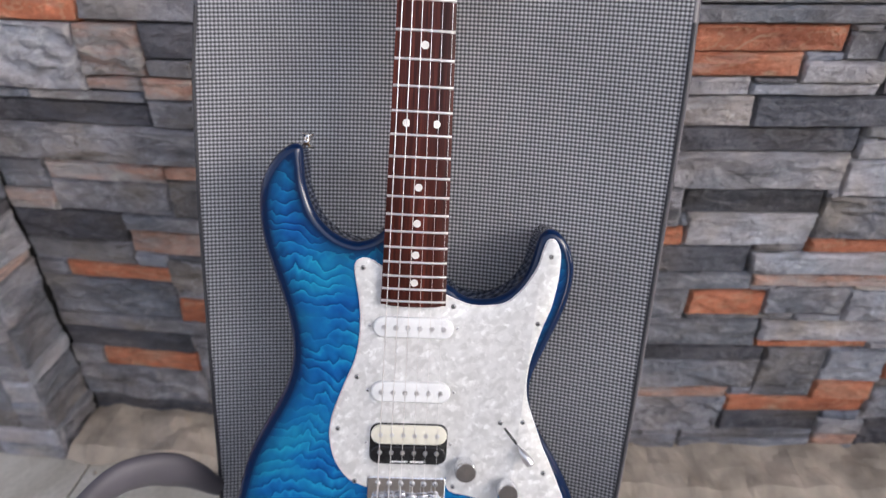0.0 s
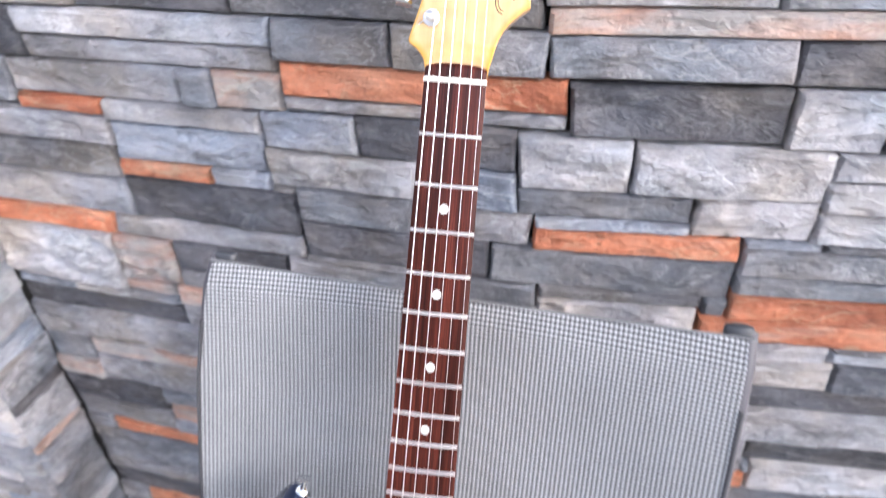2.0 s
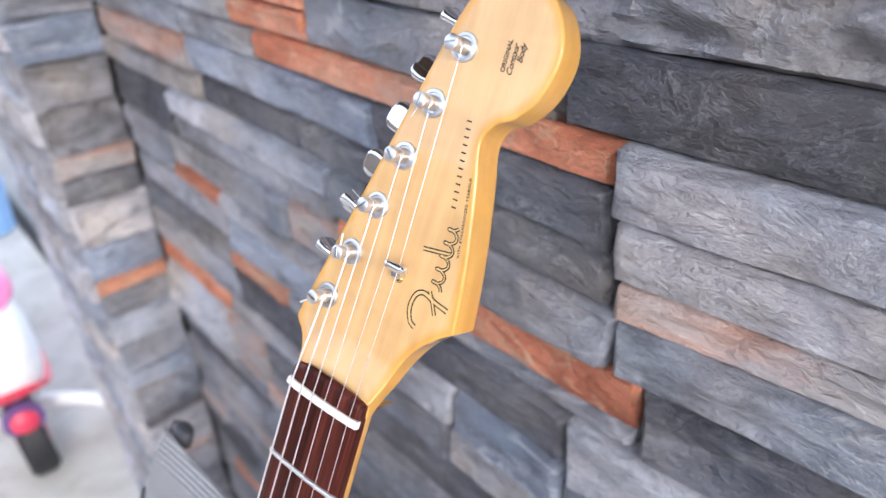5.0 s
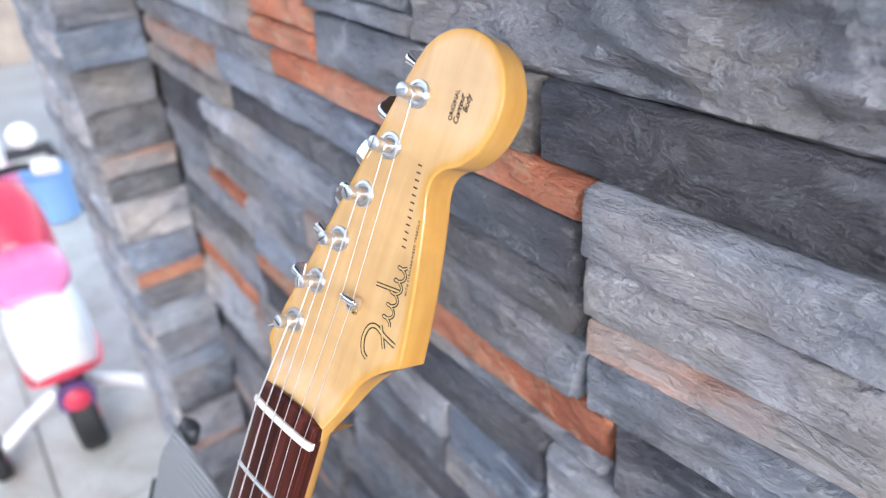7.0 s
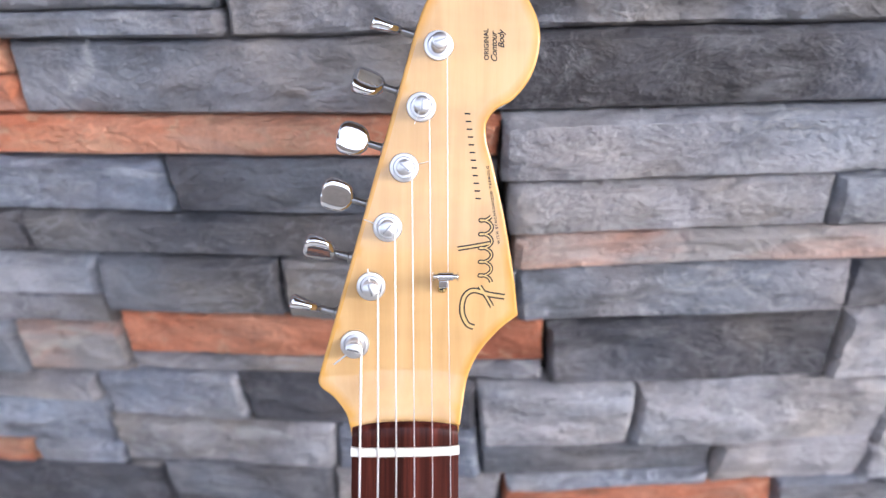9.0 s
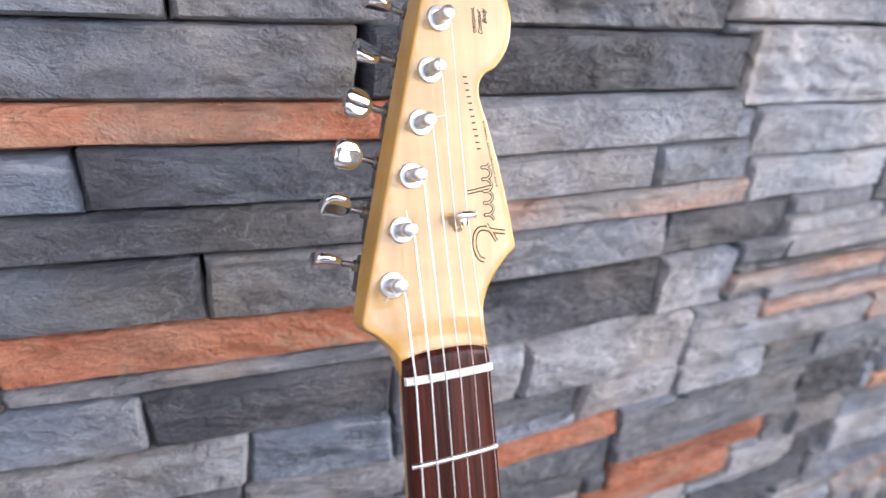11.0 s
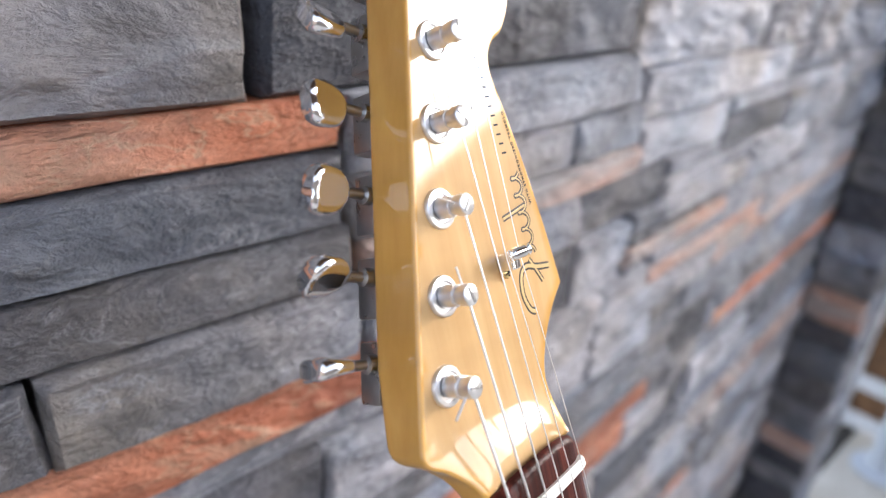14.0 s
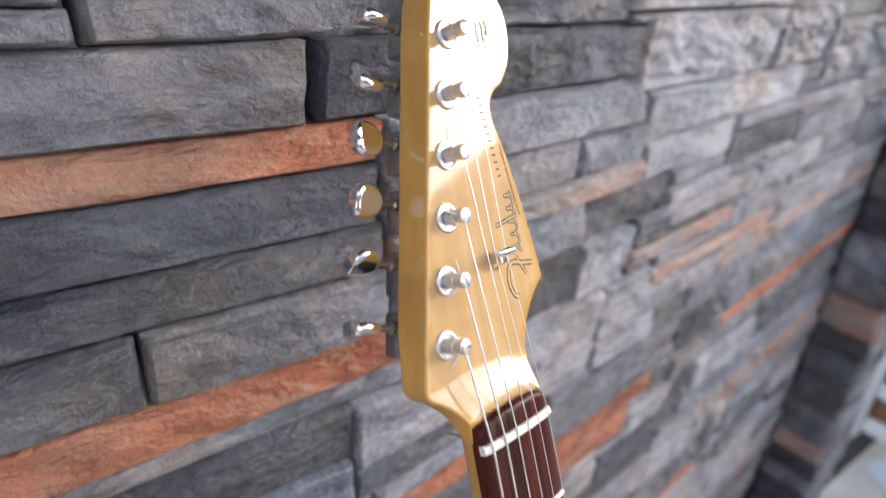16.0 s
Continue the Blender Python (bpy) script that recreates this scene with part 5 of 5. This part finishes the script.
for side in (-1, 1):
    zs = [0.882 - 0.547 * k / 24 for k in range(25)]
    line = [(rail_x(side, z) - side * 0.001, back_y(z) + 0.0115 + 0.008 * max(0.0, 1 - (0.885 - z) / 0.03), z) for z in zs]
    line += [(-0.046 if side < 0 else 0.366, y, z) for y, z in seat_line[1:]]
    rail = cpart("side_rail", tube(line, 0.0058, 14, flat=0.8), CHAIR_PAINT, label="plum-grey tubular frame rail")
    edge = [(rail_x(side, z) - side * 0.002, back_y(z) - 0.0005, z) for z in zs[2:]]
    cpart("hem", tube(edge, 0.0017, 8), HEM, rail, "dark hem tape along the mesh")
    x, z = rail_x(side, 0.893) - side * 0.0095, 0.8835
    cap = lathe([(0.0062, -0.008), (0.0066, 0.002), (0.006, 0.0042), (0.004, 0.0052), (0, 0.0054)], aim((x, back_y(z) + 0.0165, z - 0.001), (0, 0.36, 0.93)), 20)
    for v in cap.verts:
        v.co.x += (v.co.x - x) * 0.65
    cpart("end_cap", cap, CAP_PLASTIC, rail, "black plastic end cap")
    out = -0.046 if side < 0 else 0.366
    arm = smooth_line([(out, -0.385, 0.375), (out + side * 0.016, -0.408, 0.43), (out + side * 0.042, -0.43, 0.458), (out + side * 0.064, -0.47, 0.47), (out + side * 0.072, -0.58, 0.474), (out + side * 0.072, -0.72, 0.46), (out + side * 0.062, -0.82, 0.42), (out + side * 0.05, -0.86, 0.36)], 6)
    cpart("armrest", tube([tuple(p) for p in arm], [0.008 + 0.010 * min(1, k / 8) for k in range(len(arm))], 14, flat=0.55), CHAIR_PAINT, label="curved plum-grey metal armrest")
    cpart("front_leg", tube([(out + side * 0.05, -0.86, 0.37), (out + side * 0.052, -0.865, 0.2), (out + side * 0.055, -0.87, 0.0)], 0.009, 10), CHAIR_PAINT)
    cpart("rear_leg", tube([(out + side * 0.004, -0.43, 0.315), (out + side * 0.02, -0.36, 0.2), (out + side * 0.03, -0.27, 0.0)], 0.009, 10), CHAIR_PAINT)


# ---- toy motorbike on the tiles beyond the pilaster ----
def wheel(parent, at, r, w, axis, hub):
    """A plastic tyre with a coloured hub under the toy."""
    m = aim(at, axis)
    tyre = part("tyre", lathe([(r * 0.55, -w / 2), (r * 0.9, -w / 2), (r, -w * 0.3), (r, w * 0.3), (r * 0.9, w / 2), (r * 0.55, w / 2)], m, 28), RUBBER, parent, "black toy tyre")
    part("hub", lathe([(0, -w * 0.55), (r * 0.3, -w * 0.55), (r * 0.56, -w * 0.35), (r * 0.56, w * 0.35), (r * 0.3, w * 0.55), (0, w * 0.55)], m, 24), hub, tyre)
    return tyre


toy = new("toy_motorbike")
tagged(toy, "pink, red and white children's ride-on motorbike on tiles", "toy motorbike")
TOY_TURN = Matrix.Rotation(radians(178), 4, "Z")
wheel(toy, (0.02, 0, 0.105), 0.105, 0.06, (0, 1, 0), RED)
wheel(toy, (0.58, 0, 0.105), 0.105, 0.055, (0, 1, 0), RED)
for s in (-1, 1):
    wheel(toy, (0.03, s * 0.20, 0.055), 0.055, 0.03, (0, 1, 0), PINK)
    part("stabiliser_arm", tube([(0.05, s * 0.04, 0.16), (0.04, s * 0.12, 0.12), (0.03, s * 0.19, 0.07)], 0.016, 10), WHITE_TOY, toy, "white stabiliser arm")


def blob(stations, steps=20):
    """A moulded shell along x: stations of x, half-width, low, high."""
    one, rings = bmesh.new(), []
    line = smooth_line([tuple(s) for s in stations], 5)
    for x, half, low, high in line:
        half, low, high = half * 0.7, low * 1.16, high * 1.15
        rings.append([one.verts.new((x, half * math.copysign(abs(math.cos(a)) ** 0.7, math.cos(a)), (low + high) / 2 + (high - low) / 2 * math.copysign(abs(math.sin(a)) ** 0.7, math.sin(a)))) for a in (2 * math.pi * j / steps for j in range(steps))])
    for a, b in zip(rings, rings[1:]):
        for j in range(steps):
            one.faces.new((a[j], a[(j + 1) % steps], b[(j + 1) % steps], b[j]))
    one.faces.new(rings[0][::-1])
    one.faces.new(rings[-1])
    bmesh.ops.recalc_face_normals(one, faces=one.faces)
    return one


part("rear_body", blob([(-0.06, 0.06, 0.27, 0.34), (-0.02, 0.105, 0.2, 0.37), (0.1, 0.125, 0.16, 0.375), (0.25, 0.115, 0.15, 0.34), (0.32, 0.09, 0.17, 0.31)]), WHITE_TOY, toy, "white moulded rear body", 60)
part("stripe", blob([(-0.055, 0.08, 0.225, 0.245), (0.0, 0.118, 0.195, 0.22), (0.12, 0.131, 0.175, 0.2), (0.24, 0.122, 0.17, 0.195)]), RED, toy, "red trim stripe", 60)
part("seat", blob([(0.04, 0.08, 0.36, 0.385), (0.1, 0.125, 0.35, 0.415), (0.24, 0.115, 0.34, 0.405), (0.32, 0.07, 0.33, 0.37)]), PINK, toy, "pink saddle", 60)
part("tank", blob([(0.27, 0.08, 0.24, 0.4), (0.35, 0.12, 0.22, 0.47), (0.46, 0.11, 0.22, 0.49), (0.53, 0.06, 0.26, 0.44)]), RED, toy, "red fuel tank", 60)
part("fairing", blob([(0.48, 0.05, 0.25, 0.44), (0.54, 0.095, 0.22, 0.5), (0.62, 0.085, 0.22, 0.5), (0.68, 0.04, 0.27, 0.42)]), PINK, toy, "pink front fairing", 60)
part("windscreen", blob([(0.53, 0.06, 0.47, 0.56), (0.56, 0.07, 0.47, 0.58), (0.59, 0.05, 0.47, 0.55)]), WHITE_TOY, toy, "white windscreen", 60)
part("engine", box((0.2, 0.13, 0.12), (0.28, 0, 0.14), 0.02), PURPLE, toy, "violet engine block")
part("tail_light", lathe([(0.028, 0), (0.028, 0.012), (0.018, 0.02), (0, 0.021)], aim((-0.055, 0, 0.2), (-1, 0, 0)), 20), RED, toy, "red tail light")
part("light_ring", lathe([(0.042, -0.01), (0.042, 0.008), (0.028, 0.008)], aim((-0.05, 0, 0.2), (-1, 0, 0)), 20), PURPLE, toy)
bars = part("handlebar", tube([(0.44, -0.14, 0.575), (0.48, -0.07, 0.575), (0.5, 0, 0.565), (0.48, 0.07, 0.575), (0.44, 0.14, 0.575)], 0.011, 10), RUBBER, toy, "black handlebar")
for s in (-1, 1):
    part("grip", tube([(0.448, s * 0.1, 0.575), (0.43, s * 0.155, 0.575)], 0.02, 12), WHITE_TOY, bars, "white grip")
    part("mirror", lathe([(0, -0.01), (0.03, -0.006), (0.034, 0.004), (0.02, 0.012), (0, 0.013)], aim((0.5, s * 0.1, 0.65), (-1, 0, 0)), 18), WHITE_TOY, bars, "white toy mirror")
toy.matrix_world = Matrix.Translation((-1.10, -0.235, 0)) @ TOY_TURN

bucket = tagged(link("bucket", lathe([(0.07, 0), (0.085, 0.01), (0.1, 0.2), (0.105, 0.205), (0.1, 0.2), (0.082, 0.02), (0, 0.02)], None, 28), BLUE_PAINT, smooth=40), "pale blue plastic bucket on the tiles", "bucket")
bucket.location = (-2.5, -0.04, 0)

# ---- white shelf stand past the other pilaster ----
stand = new("storage_stand")
stand.location = (2.1, -0.08, 0)
tagged(stand, "white-painted stand with brown wooden panels and shelves", "stand")
for dx in (-0.15, 0.15):
    for dy in (-0.19, 0.19):
        part("post", box((0.04, 0.04, 1.0), (dx, dy, 0.5), 0.004), WHITE_METAL, stand, "white painted post")
for z in (0.05, 0.17, 0.47, 0.98):
    for dx in (-0.15, 0.15):
        part("rail", box((0.03, 0.34, 0.045), (dx, 0, z), 0.004), WHITE_METAL, stand)
    for dy in (-0.19, 0.19):
        part("rail", box((0.26, 0.03, 0.045), (0, dy, z), 0.004), WHITE_METAL, stand)
for z, tall in ((0.32, 0.25), (0.11, 0.07)):
    part("panel", box((0.016, 0.335, tall), (-0.147, 0, z), 0.003), BROWN_WOOD, stand, "brown wooden panel")
for z in (0.2, 0.5):
    for k in range(4):
        part("shelf_board", box((0.062, 0.33, 0.014), (-0.102 + 0.068 * k, 0, z), 0.003), BROWN_WOOD, stand, "brown wooden board")

post = lathe([(0.07, 0), (0.07, 0.008), (0.042, 0.014), (0.036, 0.03), (0.036, 0.40), (0.03, 0.418), (0.0, 0.422)], None, 28)
bollard = tagged(link("floor_post", post, PALE_METAL, smooth=40), "short pale blue-grey painted round post on the tiles", "post")
bollard.location = (1.85, -0.05, 0)

# ---- floor pieces ----
def strip_mesh():
    """An uneven bed of cement between the wall's foot and the tiles."""
    one, rows = bmesh.new(), []
    for i in range(151):
        x = -0.515 + 1.9 * i / 150
        wide = 0.105 + 0.022 * noise.noise(Vector((x * 9, 0, 3)))
        rows.append([one.verts.new((x, bend(x) + 0.036 - (wide + 0.03) * j / 8, (0.014 + 0.012 * noise.fractal(Vector((x * 16, j * 0.24, 5)), 1.0, 2.0, 4)) * (0.0 if j == 8 else 1.0))) for j in range(9)])
    for a, b in zip(rows, rows[1:]):
        for j in range(8):
            one.faces.new((a[j], a[j + 1], b[j + 1], b[j]))
    bmesh.ops.recalc_face_normals(one, faces=one.faces)
    bmesh.ops.solidify(one, geom=one.faces[:], thickness=0.02)
    return one


rng = random.Random(21)
crumbs = bmesh.new()
for k in range(70):
    x = rng.uniform(-0.5, 1.35)
    at = (x, bend(x) + rng.uniform(-0.14, -0.03), 0.012)
    r = rng.uniform(0.002, 0.007)
    chip = bmesh.new()
    bmesh.ops.create_icosphere(chip, subdivisions=1, radius=r)
    for v in chip.verts:
        v.co *= rng.uniform(0.6, 1.2)
        v.co.z *= 0.6
    chip.transform(Matrix.Translation(at))
    join(crumbs, chip)
tagged(link("mortar_crumbs", crumbs, CEMENT), "pale mortar crumbs lying along the wall foot", "rubble", kind="stuff")
tagged(link("mortar_strip", strip_mesh(), CEMENT), "rough cement strip along the wall foot", "mortar strip", kind="structure")
TILE_SIZE = 0.4
tile_bm = box((TILE_SIZE - 0.004, TILE_SIZE - 0.004, 0.018), (0, 0, 0), 0.0015)
tile_me = bpy.data.meshes.new("tile")
tile_bm.to_mesh(tile_me)
tile_bm.free()
tile_me.materials.append(TILE)
for i in range(-8, 9):
    for j in range(9):
        ob = new("tile", tile_me)
        ob.parent = floor
        ob.location = (i * TILE_SIZE + 0.12, 0.05 - (j + 0.5) * TILE_SIZE, -0.009)
